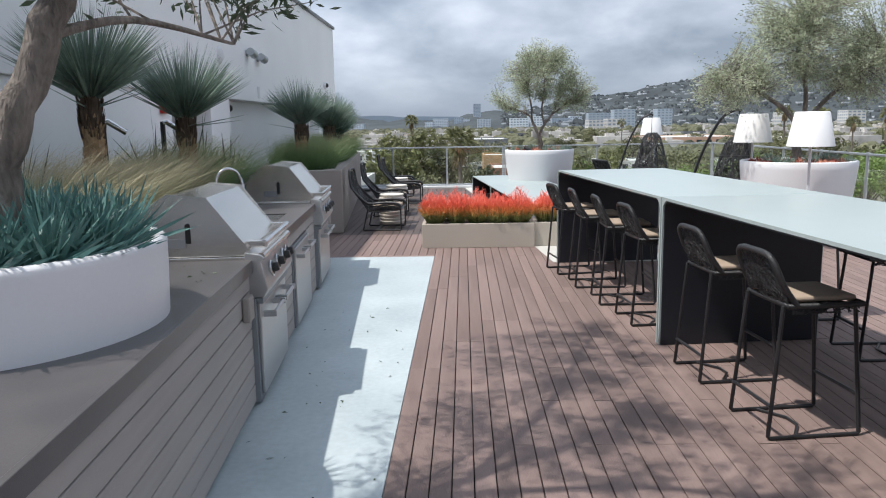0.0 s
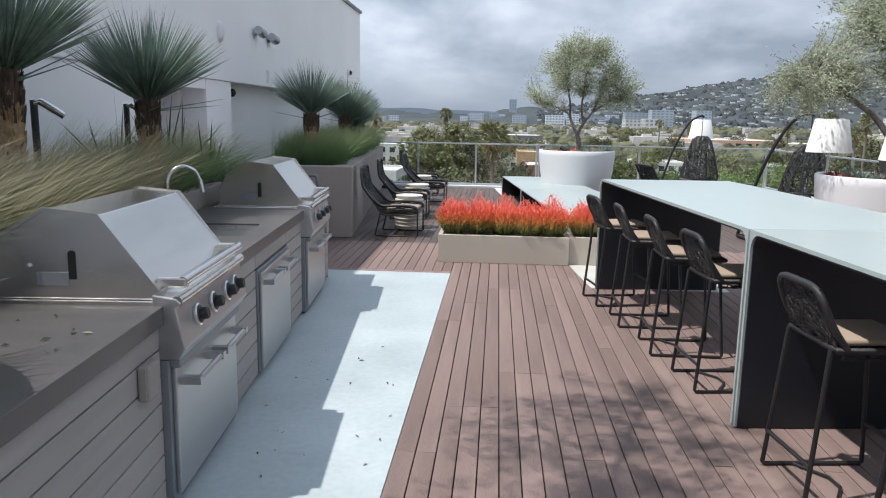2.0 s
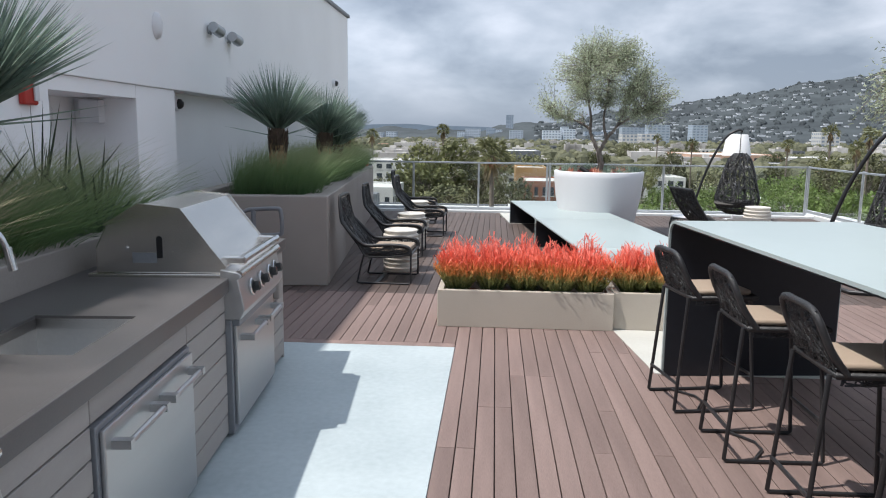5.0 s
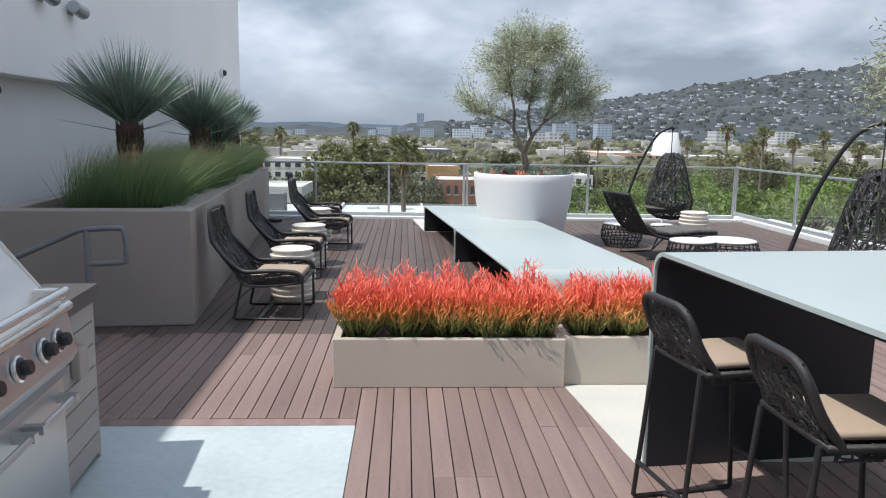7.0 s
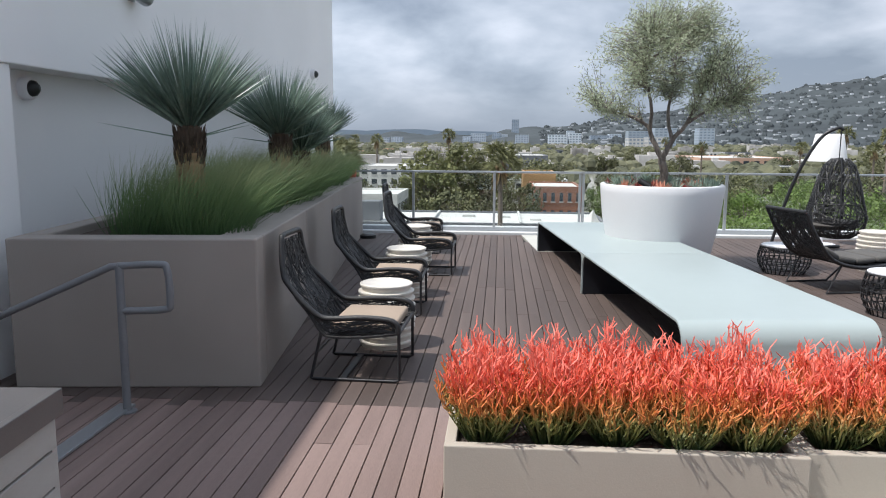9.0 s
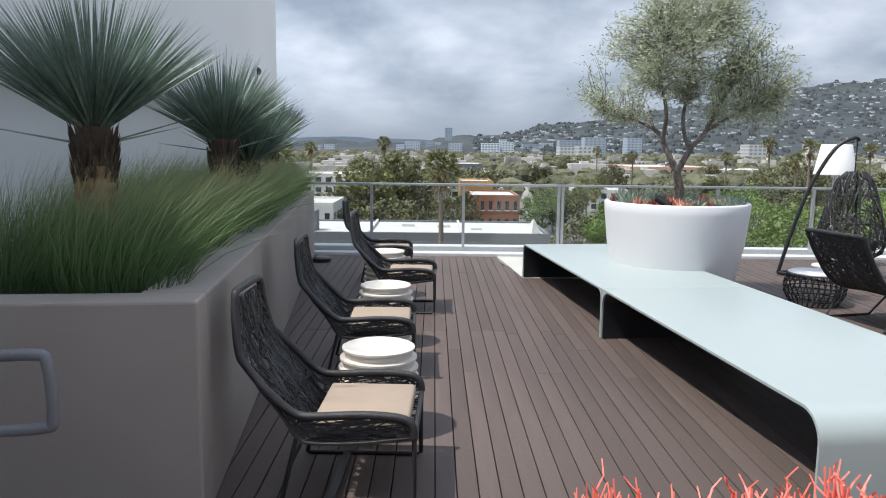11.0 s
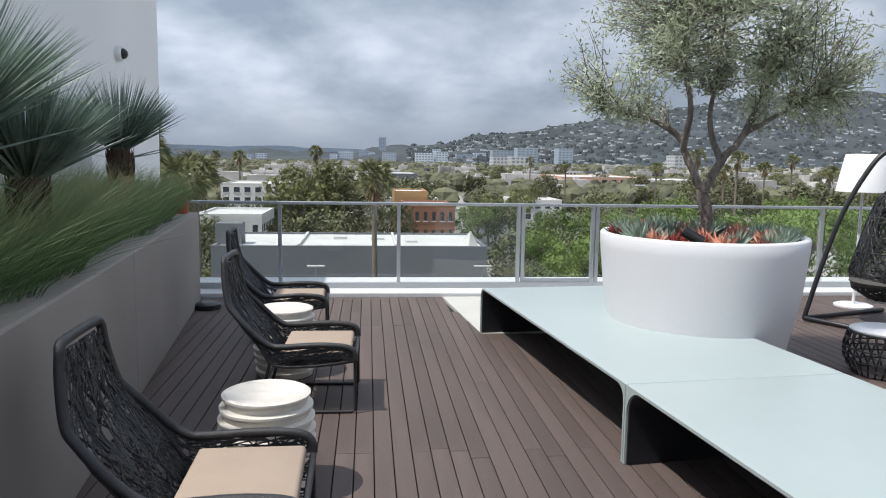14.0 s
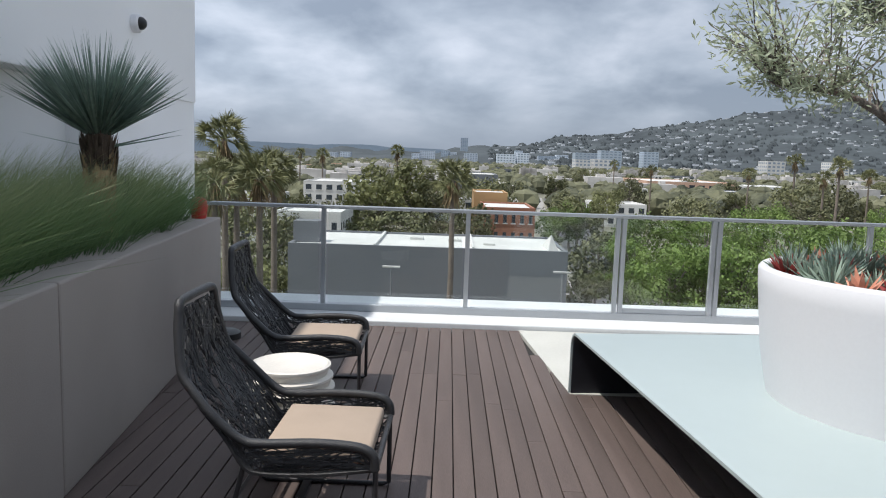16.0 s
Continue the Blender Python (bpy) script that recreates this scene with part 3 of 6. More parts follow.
def grill():
    g = thing("gas_grill", KITCHEN @ pose(0, G1[0], 0), "built-in stainless steel gas grill with closed hood", "grill", "grills in the outdoor kitchen")
    W = G1[1] - G1[0]
    # firebox flange and hood
    Shape().box(-0.70, 0.0, 0.0, W, KTOP - 0.25, KTOP + 0.018).ob("firebox", M_STEEL, g, bevel=0.004)
    hood = [(-0.66, KTOP + 0.02), (0.0, KTOP + 0.02), (0.005, KTOP + 0.06), (-0.225, KTOP + 0.355), (-0.43, KTOP + 0.375), (-0.60, KTOP + 0.27), (-0.66, KTOP + 0.15)]
    Shape().side(hood, 0.012, W - 0.012).ob("hood", M_STEEL, g, bevel=0.006)
    rim = [(-0.02, KTOP + 0.055), (0.012, KTOP + 0.055), (-0.218, KTOP + 0.362), (-0.43, KTOP + 0.383), (-0.61, KTOP + 0.275), (-0.60, KTOP + 0.262), (-0.43, KTOP + 0.366), (-0.228, KTOP + 0.345)]
    for a in (0.004, W - 0.014):
        Shape().side(rim, a, a + 0.010).ob("hood_seam", M_STEEL, g)
    # slot in the hood's side for the spit
    for a in (0.0095, W - 0.0115):
        s = Shape().box(-0.345, -0.315, a, a + 0.002, KTOP + 0.10, KTOP + 0.20)
        s.put([(-0.33 + 0.015 * math.cos(t * math.pi / 8), a - 0.001, KTOP + 0.20 + 0.015 * math.sin(t * math.pi / 8)) for t in range(9)], [tuple(range(9))])
        s.ob("spit_slot", M_BLACK, g)
        Shape().box(-0.47, -0.345, a - 0.001, a + 0.003, KTOP + 0.075, KTOP + 0.128).ob("slot_cover", M_COPING, g)
        Shape().tube([(-0.50, a - 0.012, KTOP + 0.150), (-0.50, a + 0.004, KTOP + 0.150)], 0.010, 8).ob("bolt", M_CHROME, g)
    # control panel, sloped, with knobs
    panel = [(-0.02, KTOP + 0.045), (0.075, KTOP + 0.03), (0.095, KTOP + 0.01), (0.072, KTOP - 0.01), (0.105, KTOP - 0.175), (0.08, KTOP - 0.22), (-0.02, KTOP - 0.22)]
    Shape().side(panel, -0.005, W + 0.005).ob("control_panel", M_SATIN, g, bevel=0.006)
    Shape().tube([(0.075, 0.0, KTOP + 0.018), (0.075, W, KTOP + 0.018)], 0.022, 12).ob("bullnose", M_STEEL, g, smooth=50)
    Shape().tube([(0.085, 0.05, KTOP + 0.088), (0.085, W - 0.05, KTOP + 0.088)], 0.020, 12).ob("hood_handle", M_CHROME, g, smooth=50)
    for u in (0.07, W - 0.07):
        Shape().box(-0.02, 0.10, u - 0.022, u + 0.022, KTOP + 0.062, KTOP + 0.105).ob("handle_bracket", M_STEEL, g, bevel=0.008)
    knob = Shape().lathe([(0.040, 0), (0.042, 0.012), (0.036, 0.018), (0.027, 0.02), (0.026, 0.045), (0.022, 0.05)], 18, cap_top=True).mesh("knob", M_BLACK, smooth=40)
    ring = Shape().lathe([(0.030, 0), (0.048, 0.001), (0.048, 0.010), (0.040, 0.014), (0.038, 0.012)], 20, cap_bottom=False).mesh("knob_ring", M_CHROME, smooth=40)
    for u in (0.20, 0.42, 0.64, 0.78):
        for nm, me in (("knob", knob), ("knob_ring", ring)):
            o = new(nm, me)
            o.parent = g
            o.matrix_basis = pose(0.089, u, KTOP - 0.085, 0, 79, 0)
    # doors below
    Shape().box(-0.02, 0.03, 0.0, W, 0.02, KTOP - 0.225).ob("door_frame", M_COPING, g, bevel=0.004)
    Shape().box(0.03, 0.052, 0.03, W - 0.03, 0.06, KTOP - 0.26).ob("door", M_SATIN, g, bevel=0.006)
    Shape().box(-0.02, 0.07, 0.02, W - 0.02, KTOP - 0.262, KTOP - 0.226).ob("drip_tray", M_COPING, g, bevel=0.004)
    for a, b in ((0.10, 0.44), (0.51, 0.85)):
        h = Shape().tube([(0.115, a, 0.53), (0.115, b, 0.53)], 0.013, 8)
        for c in (a + 0.006, b - 0.002):
            h.box(0.05, 0.129, c - 0.02, c + 0.016, 0.514, 0.546)
        h.ob("door_handle", M_SATIN, g, smooth=40)
    return g


first_grill = grill()
copy_thing(first_grill, KITCHEN @ pose(0, G2[0], 0))

# ---------------------------------------------------------------- planting bed behind the counter
BED_Z = 1.02
bed = thing("planter_bed", KITCHEN, "raised plastered planting bed behind the kitchen counter", "planter", kind="structure")
Shape().box(-0.96, -0.81, -0.60, K1 + 0.05, 0, BED_Z).ob("front_wall", M_TAUPE, bed, bevel=0.008)
Shape().box(-2.0, -0.81, K1 + 0.06, K1 + 0.2, 0, BED_Z).ob("end_wall", M_TAUPE, bed, bevel=0.008)
Shape().prism([(-2.45, -0.6), (-0.965, -0.6), (-0.965, K1 + 0.05), (-1.9, K1 + 0.05)], 0.3, BED_Z - 0.05).ob("soil", M_SOIL, bed)
kbox("stone_shelf", M_COUNTER, -2.4, -1.502, K0, -0.62, KTOP - 0.2, KTOP - 0.003, bevel=0)

# ---------------------------------------------------------------- grey planter along the lounge chairs
GREY = Matrix.Translation((-1.475, 11.16, 0)) @ Matrix.Rotation(TURN, 4, "Z")
grey = thing("grey_planter", GREY, "large taupe plastered planter full of green grass", "planter")
GL, GW, GH = 7.75, 1.55, 0.96
for a, b in ((0.0, 1.945), (1.952, 4.4), (4.407, GL)):
    Shape().box(-0.28, 0, a + (0.201 if a == 0 else 0), b, 0, GH).ob("side_wall", M_TAUPE, grey, bevel=0.012)
Shape().box(-GW, 0, 0, 0.20, 0, GH).ob("front_wall", M_TAUPE, grey, bevel=0.012)
Shape().box(-GW, -0.282, GL - 0.2, GL, 0, GH).ob("end_wall", M_TAUPE, grey, bevel=0.012)
Shape().box(-GW, -GW + 0.15, 0.202, GL - 0.202, 0, GH).ob("back_wall", M_TAUPE, grey, bevel=0.012)
Shape().box(-GW + 0.152, -0.283, 0.203, GL - 0.203, 0.3, GH - 0.06).ob("soil", M_SOIL, grey)

# ---------------------------------------------------------------- long bar tables and low bench table
def arch_table(name, label, category, length, width, height, thick, radius, inner, joint):
    """An n-shaped shell, open at both long sides, its near end at the origin; legs are the bent-down ends.
    joint: "near" or "far", the end that butts against the next module and keeps a square outer corner."""
    t = thing(name, Matrix.Identity(4), label, category)

    def outline(off):
        pts, r = [], max(0.02, radius - off)
        near = 0.006 if joint == "near" and not off else r
        far = 0.006 if joint == "far" and not off else r
        pts.append((off, 0.004))
        for i in range(9):
            a = math.pi - i * math.pi / 16
            pts.append((off + near + near * math.cos(a), height - off - near + near * math.sin(a)))
        for i in range(9):
            a = math.pi / 2 - i * math.pi / 16
            pts.append((length - off - far + far * math.cos(a), height - off - far + far * math.sin(a)))
        pts.append((length - off, 0.004))
        return pts

    o, i = outline(0), outline(thick)
    n = len(o)

    def sheet(nm, a, b, material, x0, x1):
        p = [(x0, u, z) for u, z in a] + [(x1, u, z) for u, z in a] + [(x0, u, z) for u, z in b] + [(x1, u, z) for u, z in b]
        f = []
        for k in range(n - 1):
            f += [(k, k + 1, n + k + 1, n + k), (2 * n + k, 3 * n + k, 3 * n + k + 1, 2 * n + k + 1),
                  (k, 2 * n + k, 2 * n + k + 1, k + 1), (n + k, n + k + 1, 3 * n + k + 1, 3 * n + k)]
        f += [(0, n, 3 * n, 2 * n), (n - 1, 3 * n - 1, 4 * n - 1, 2 * n - 1)]
        return Shape().put(p, f).ob(nm, material, t, smooth=30)

    sheet("shell", o, i, M_TABLETOP, 0, width)
    k, m = outline(thick + 0.002), outline(thick + 0.012)
    sheet("lining", k, m, M_NAVY, inner, width - inner)
    return t


# one tall bar of two modules
def at_line(x, y):
    return Matrix.Translation((x, y, 0)) @ Matrix.Rotation(TURN, 4, "Z")


bar = arch_table("bar_table", "tall pale bar table with rounded bent ends and black inside", "bar table", 3.286, 1.2, 1.080, 0.019, 0.10, 0.012, "near")
tagged(bar, group="tall bar tables")
bar.matrix_world = at_line(1.775, 5.215)
bar2 = arch_table("bar_table", "tall pale bar table with rounded bent ends and black inside", "bar table", 3.286, 1.2, 1.080, 0.019, 0.10, 0.012, "far")
tagged(bar2, group="tall bar tables")
bar2.matrix_world = at_line(1.775 + 0.329, 5.215 - 3.29)
low = arch_table("bench_table", "low pale bench table with rounded ends and black inside", "bench", 2.96, 1.30, 0.428, 0.015, 0.10, 0.012, "near")
tagged(low, group="low bench tables")
low.matrix_world = Matrix.Translation((0.884, 14.345, 0)) @ Matrix.Rotation(0.1055, 4, "Z")
low2 = arch_table("bench_table", "low pale bench table with rounded ends and black inside", "bench", 2.985, 1.30, 0.428, 0.015, 0.15, 0.012, "far")
tagged(low2, group="low bench tables")
low2.matrix_world = Matrix.Translation((0.884 + 0.316, 14.345 - 2.975, 0)) @ Matrix.Rotation(0.1055, 4, "Z")

# ---------------------------------------------------------------- round white planters with olive trees
def round_planter(m, r, taper, h, label):
    p = thing("round_planter", m, label, "planter", "round white planters")
    prof = [(r * k, h * z) for k, z in ((taper, 0), (taper + (1 - taper) * 0.35, 0.25), (taper + (1 - taper) * 0.78, 0.6), (taper + (1 - taper) * 0.97, 0.9))] + [(r, h - 0.015), (r - 0.012, h), (r - 0.04, h), (r - 0.052, h - 0.015), (r - 0.055, h - 0.10)]
    Shape().lathe(prof, 64).ob("shell", M_WHITE, p, smooth=60)
    Shape().lathe([(r - 0.056, h - 0.13), (r - 0.056, h - 0.07), (r * 0.5, h - 0.05)], 40, cap_top=True).ob("soil", M_SOIL, p)
    return p


P1, P2, P3 = Vector((1.99, 15.93, 0)), Vector((4.88, 10.12, 0)), Vector((-1.49, 2.66, KTOP))
round_planter(Matrix.Translation(P1), 0.73, 0.76, 1.06, "round white fibreglass planter with an olive tree and succulents")
round_planter(Matrix.Translation(P2), 0.73, 0.76, 1.06, "round white fibreglass planter with an olive tree and succulents")
round_planter(Matrix.Translation(P3), 0.69, 0.985, 0.32, "round white planter bowl on the stone counter with blue succulents")


def olive(base, limbs, crown, leaves, seed, material, label, leaf=(0.050, 0.012)):
    """limbs: lines of points for trunk and main branches with radii; crown: ellipsoids (centre, radii) that hold the foliage."""
    rnd = random.Random(seed)
    t = thing("olive_tree", Matrix.Translation(base), label, "tree", "olive trees in planters")
    wood = Shape()
    tips = []
    for pts, r0, r1 in limbs:
        line = spline(pts, 5)
        wood.tube([p + Vector((rnd.uniform(-1, 1), rnd.uniform(-1, 1), 0)) * r0 * 0.18 for p in line], r0, 8, r1)
        tips += line[len(line) // 2:]
    leafs = Shape()
    total = sum(r[0] * r[1] * r[2] for _, r in crown)
    for c, r in crown:
        n = int(leaves * r[0] * r[1] * r[2] / total)
        sprigs = max(8, n // 26)
        for _ in range(sprigs):
            a = Vector((rnd.gauss(0, 1), rnd.gauss(0, 1), rnd.gauss(0, 1))).normalized() * (rnd.uniform(0.25, 1.0) ** 0.5)
            end = Vector(c) + Vector((a.x * r[0], a.y * r[1], a.z * r[2]))
            if noise.noise(end * 2.4 + Vector((seed, 0, 0))) < -0.26:
                continue
            near = min(tips, key=lambda p: (p - end).length + rnd.uniform(0, 0.25))
            start = end + (near - end) * min(1, 0.30 / max(0.3, (near - end).length))
            mid = (start + end) / 2 + Vector((0, 0, rnd.uniform(0.0, 0.06)))
            if rnd.random() < 0.5:
                wood.tube([near, (near + end) / 2 + Vector((rnd.uniform(-.05, .05), rnd.uniform(-.05, .05), 0.03)), end], 0.006, 3, 0.002, cap=False)
            else:
                wood.tube([start, mid, end], 0.004, 3, 0.0015, cap=False)
            for k in range(26):
                s = rnd.uniform(0.0, 1.15)
                p = start + (end - start) * s + Vector((rnd.gauss(0, 1), rnd.gauss(0, 1), rnd.gauss(0, 1))) * 0.035
                d = ((end - start).normalized() * 0.5 + Vector((rnd.gauss(0, 1), rnd.gauss(0, 1), rnd.gauss(0, 0.9)))).normalized()
                w = d.cross(Vector((rnd.gauss(0, 1), rnd.gauss(0, 1), rnd.gauss(0, 1)))).normalized()
                ln, wd = leaf[0] * rnd.uniform(0.7, 1.3), leaf[1] * rnd.uniform(0.7, 1.2)
                leafs.put([p, p + d * ln * 0.5 + w * wd * 0.5, p + d * ln, p + d * ln * 0.5 - w * wd * 0.5], [(0, 1, 2, 3)])
    wood.ob("trunk", M_BARK, t, smooth=60)
    tagged(leafs.ob("foliage", material, t), kind="stuff")
    return t


olive(P1 + Vector((0, 0, 0.96)),
      [([(0, 0, 0), (0.02, 0, 0.22), (-0.01, 0, 0.42)], 0.055, 0.045),
       ([(-0.01, 0, 0.40), (-0.12, 0.02, 0.62), (-0.20, 0.05, 0.80), (-0.45, 0.0, 0.92), (-0.75, 0.1, 0.98)], 0.035, 0.010),
       ([(-0.16, 0.03, 0.72), (-0.18, -0.1, 1.0), (-0.25, -0.1, 1.4), (-0.2, -0.1, 1.8)], 0.026, 0.008),
       ([(-0.01, 0, 0.40), (0.10, -0.03, 0.62), (0.25, -0.05, 0.82), (0.40, 0, 1.1), (0.6, 0.1, 1.4)], 0.036, 0.010),
       ([(0.10, -0.03, 0.62), (0.06, 0.1, 0.9), (0.10, 0.1, 1.3), (0.15, 0.1, 1.9)], 0.026, 0.008),
       ([(0.25, -0.05, 0.82), (0.5, -0.2, 1.0), (0.8, -0.15, 1.1)], 0.02, 0.007)],
      [((0.0, 0, 1.68), (0.84, 0.80, 0.56)), ((-0.58, 0, 1.28), (0.56, 0.55, 0.40)), ((0.66, 0, 1.32), (0.56, 0.55, 0.50)), ((0.1, 0, 2.06), (0.60, 0.6, 0.33)), ((0.75, -0.1, 0.98), (0.30, 0.34, 0.27))],
      44000, 5, M_OLIVE, "olive tree with a gnarled trunk and silvery green crown")
olive(P2 + Vector((0, 0, 0.96)),
      [([(0, 0, 0), (-0.03, 0, 0.3), (0.02, 0, 0.55)], 0.07, 0.055),
       ([(0.02, 0, 0.5), (-0.25, 0, 0.8), (-0.7, 0.1, 1.1), (-1.1, 0.1, 1.25)], 0.04, 0.010),
       ([(0.02, 0, 0.5), (0.08, 0.05, 1.0), (-0.1, 0, 1.6), (0.0, 0, 2.0)], 0.04, 0.010),
       ([(0.02, 0, 0.5), (0.35, 0.05, 0.9), (0.8, 0, 1.3), (1.1, 0, 1.5)], 0.04, 0.010)],
      [((0.15, 0, 2.0), (0.95, 0.85, 0.50)), ((0.0, 0, 1.55), (1.0, 0.9, 0.60)), ((-0.85, 0, 1.15), (0.62, 0.7, 0.48)), ((0.85, 0, 1.3), (0.7, 0.8, 0.55)), ((-1.15, 0, 1.0), (0.4, 0.4, 0.3))],
      52000, 8, M_OLIVE, "broad olive tree with drooping silvery green foliage")
# last limb and last crown lobe are unseen, added to cast dapples on the deck
olive(P3 + Vector((0.24, -0.20, 0.28)),
      [([(0, 0, 0), (0.03, 0.0, 0.35), (0.16, 0.03, 0.68), (0.30, 0.05, 1.0)], 0.075, 0.055),
       ([(0.2, 0.03, 0.78), (0.42, 0.25, 0.86), (0.70, 0.55, 0.80)], 0.022, 0.006),
       ([(0.30, 0.05, 1.0), (0.7, 0.4, 1.5), (1.1, 0.8, 1.9)], 0.04, 0.012),
       ([(0.30, 0.05, 1.0), (0.2, -0.3, 1.6), (0.0, -0.6, 2.1)], 0.04, 0.012),
       ([(0.30, 0.05, 1.0), (0.9, 0.0, 1.7), (1.4, -0.2, 2.1)], 0.035, 0.012),
       ([(0.45, 0.2, 1.25), (0.6, 0.9, 1.8), (0.75, 1.7, 2.1), (0.9, 2.4, 2.3)], 0.035, 0.010)],
      [((0.55, 0.75, 1.75), (0.95, 0.85, 0.62)), ((0.0, -0.4, 2.0), (0.8, 0.7, 0.5)), ((1.1, 0.1, 2.1), (0.8, 0.8, 0.5)), ((0.62, 1.02, 1.14), (0.42, 0.30, 0.20)), ((0.60, 0.95, 1.14), (0.46, 0.30, 0.18)), ((0.64, 1.05, 1.12), (0.40, 0.30, 0.16)), ((0.15, 0.35, 1.15), (0.30, 0.3, 0.14)), ((0.75, 1.75, 2.15), (0.95, 1.15, 0.55))],
      15500, 9, M_OLIVEDARK, "leaning olive tree with rough brown bark over succulents", leaf=(0.068, 0.017))


def rosette(name, m, n, ln, wd, material, label, category, up=0.6, curl=0.0, group=""):
    s = Shape()
    for i in range(n):
        a, e = i * 2.399, up + (1.35 - up) * (i / n) + random.uniform(-.1, .1)
        d = Vector((math.cos(a) * math.cos(e), math.sin(a) * math.cos(e), math.sin(e)))
        s.blade((d.x * 0.01, d.y * 0.01, 0), d * ln * random.uniform(.8, 1.1), wd, sag=curl, steps=3)
    o = s.ob(name, material)
    o.matrix_world = m
    return tagged(o, label, category, group)


def succulents(center, r, z, n, seed, mats):
    rnd = random.Random(seed)
    for i in range(n):
        a, d = rnd.uniform(0, 6.28), r * math.sqrt(rnd.uniform(0.10, 1.0))
        name, m, label, ln, wd, k, up = rnd.choice(mats)
        rosette(name, Matrix.Translation((center[0] + d * math.cos(a), center[1] + d * math.sin(a), z)) @ pose(0, 0, 0, rnd.uniform(-12, 12), rnd.uniform(-12, 12), rnd.uniform(0, 360)),
                k, ln * rnd.uniform(.8, 1.25), wd, m, label, "succulent", up, group="succulents in the planters")


BLUE = ("blue_succulent", M_SUCC, "blue-green finger-leaved succulent clump", 0.15, 0.020, 34, 0.45)
REDS = ("red_succulent", M_SUCCRED, "dark red rosette succulent", 0.11, 0.030, 26, 0.15)
PINK = ("pink_succulent", M_SUCCPINK, "coral pink rosette succulent", 0.11, 0.040, 22, 0.15)
PALE = ("pale_succulent", M_SUCCPALE, "pale grey-green finger-leaved succulent", 0.16, 0.022, 34, 0.5)
succulents(P1, 0.62, 1.00, 58, 3, [PALE, PALE, REDS, PINK, PINK])
succulents(P2, 0.62, 1.00, 40, 4, [PALE, REDS, PINK])
succulents(P3, 0.57, KTOP + 0.27, 58, 6, [("blue_succulent", M_SUCC, "blue-green finger-leaved succulent clump", 0.26, 0.024, 44, 0.35)] * 9 + [REDS])

# ---------------------------------------------------------------- fire-stick planter
def fire_planter(name, x0, x1, y0, y1, seed):
    rnd = random.Random(seed)
    p = thing(name, Matrix.Identity(4), "low beige plastered trough planter for fire sticks", "planter", "beige trough planters")
    h, w = 0.32, 0.05
    Shape().box(x0, x1, y0, y0 + w, 0, h).ob("front_wall", M_BEIGE, p, bevel=0.006)
    Shape().box(x0, x1, y1 - w, y1, 0, h).ob("back_wall", M_BEIGE, p, bevel=0.006)
    Shape().box(x0, x0 + w, y0 + w + 0.001, y1 - w - 0.001, 0, h).ob("end_wall", M_BEIGE, p, bevel=0.006)
    Shape().box(x1 - w, x1, y0 + w + 0.001, y1 - w - 0.001, 0, h).ob("end_wall", M_BEIGE, p, bevel=0.006)
    Shape().box(x0 + w + .001, x1 - w - .001, y0 + w + .001, y1 - w - .001, 0.05, h - 0.04).ob("soil", M_SOIL, p)
    n = max(2, round((x1 - x0) / 0.30))
    for i in range(n):
        for j in range(2):
            s = Shape()
            cx, cy = x0 + 0.03 + (i + 0.5) * (x1 - x0 - 0.06) / n + rnd.uniform(-.04, .04), y0 + 0.16 + j * (y1 - y0 - 0.32) + rnd.uniform(-.03, .03)
            top = rnd.uniform(0.30, 0.46)
            for k in range(105):
                a, r = rnd.uniform(0, 6.28), math.sqrt(rnd.random())
                bx, by = cx + 0.08 * r * math.cos(a), cy + 0.07 * r * math.sin(a)
                ex, ey = cx + 0.23 * r * math.cos(a), cy + 0.22 * r * math.sin(a)
                ez = h - 0.03 + top * (1 - 0.55 * r * r) * rnd.uniform(0.75, 1.08)
                p0, p2 = Vector((bx, by, h - 0.04)), Vector((ex, ey, ez))
                p1 = (p0 + p2) / 2 + Vector((rnd.uniform(-.02, .02), rnd.uniform(-.02, .02), -0.01))
                s.tube([p0, p1, p2], 0.0044, 4, 0.0030, cap=False)
                for q in range(9):
                    f = rnd.uniform(0.2, 1.0)
                    st = p0 + (p2 - p0) * f
                    d = Vector((rnd.gauss(0, .5), rnd.gauss(0, .5), 1)).normalized() * rnd.uniform(0.035, 0.09)
                    if d.z < 0.02:
                        d.z = 0.03
                    s.tube([st, st + d * 0.5 + Vector((rnd.uniform(-.014, .014), rnd.uniform(-.014, .014), 0)), st + d], 0.0035, 3, 0.0023, cap=False)
            tagged(s.ob("fire_stick_plant", M_STICKS), "fire-stick succulent with red-orange tips and green base", "succulent", "fire sticks in the troughs")
    return p


fire_planter("trough_planter", -0.185, 1.298, 9.61, 10.22, 11)
fire_planter("trough_planter", 1.302, 2.78, 9.66, 10.27, 12)


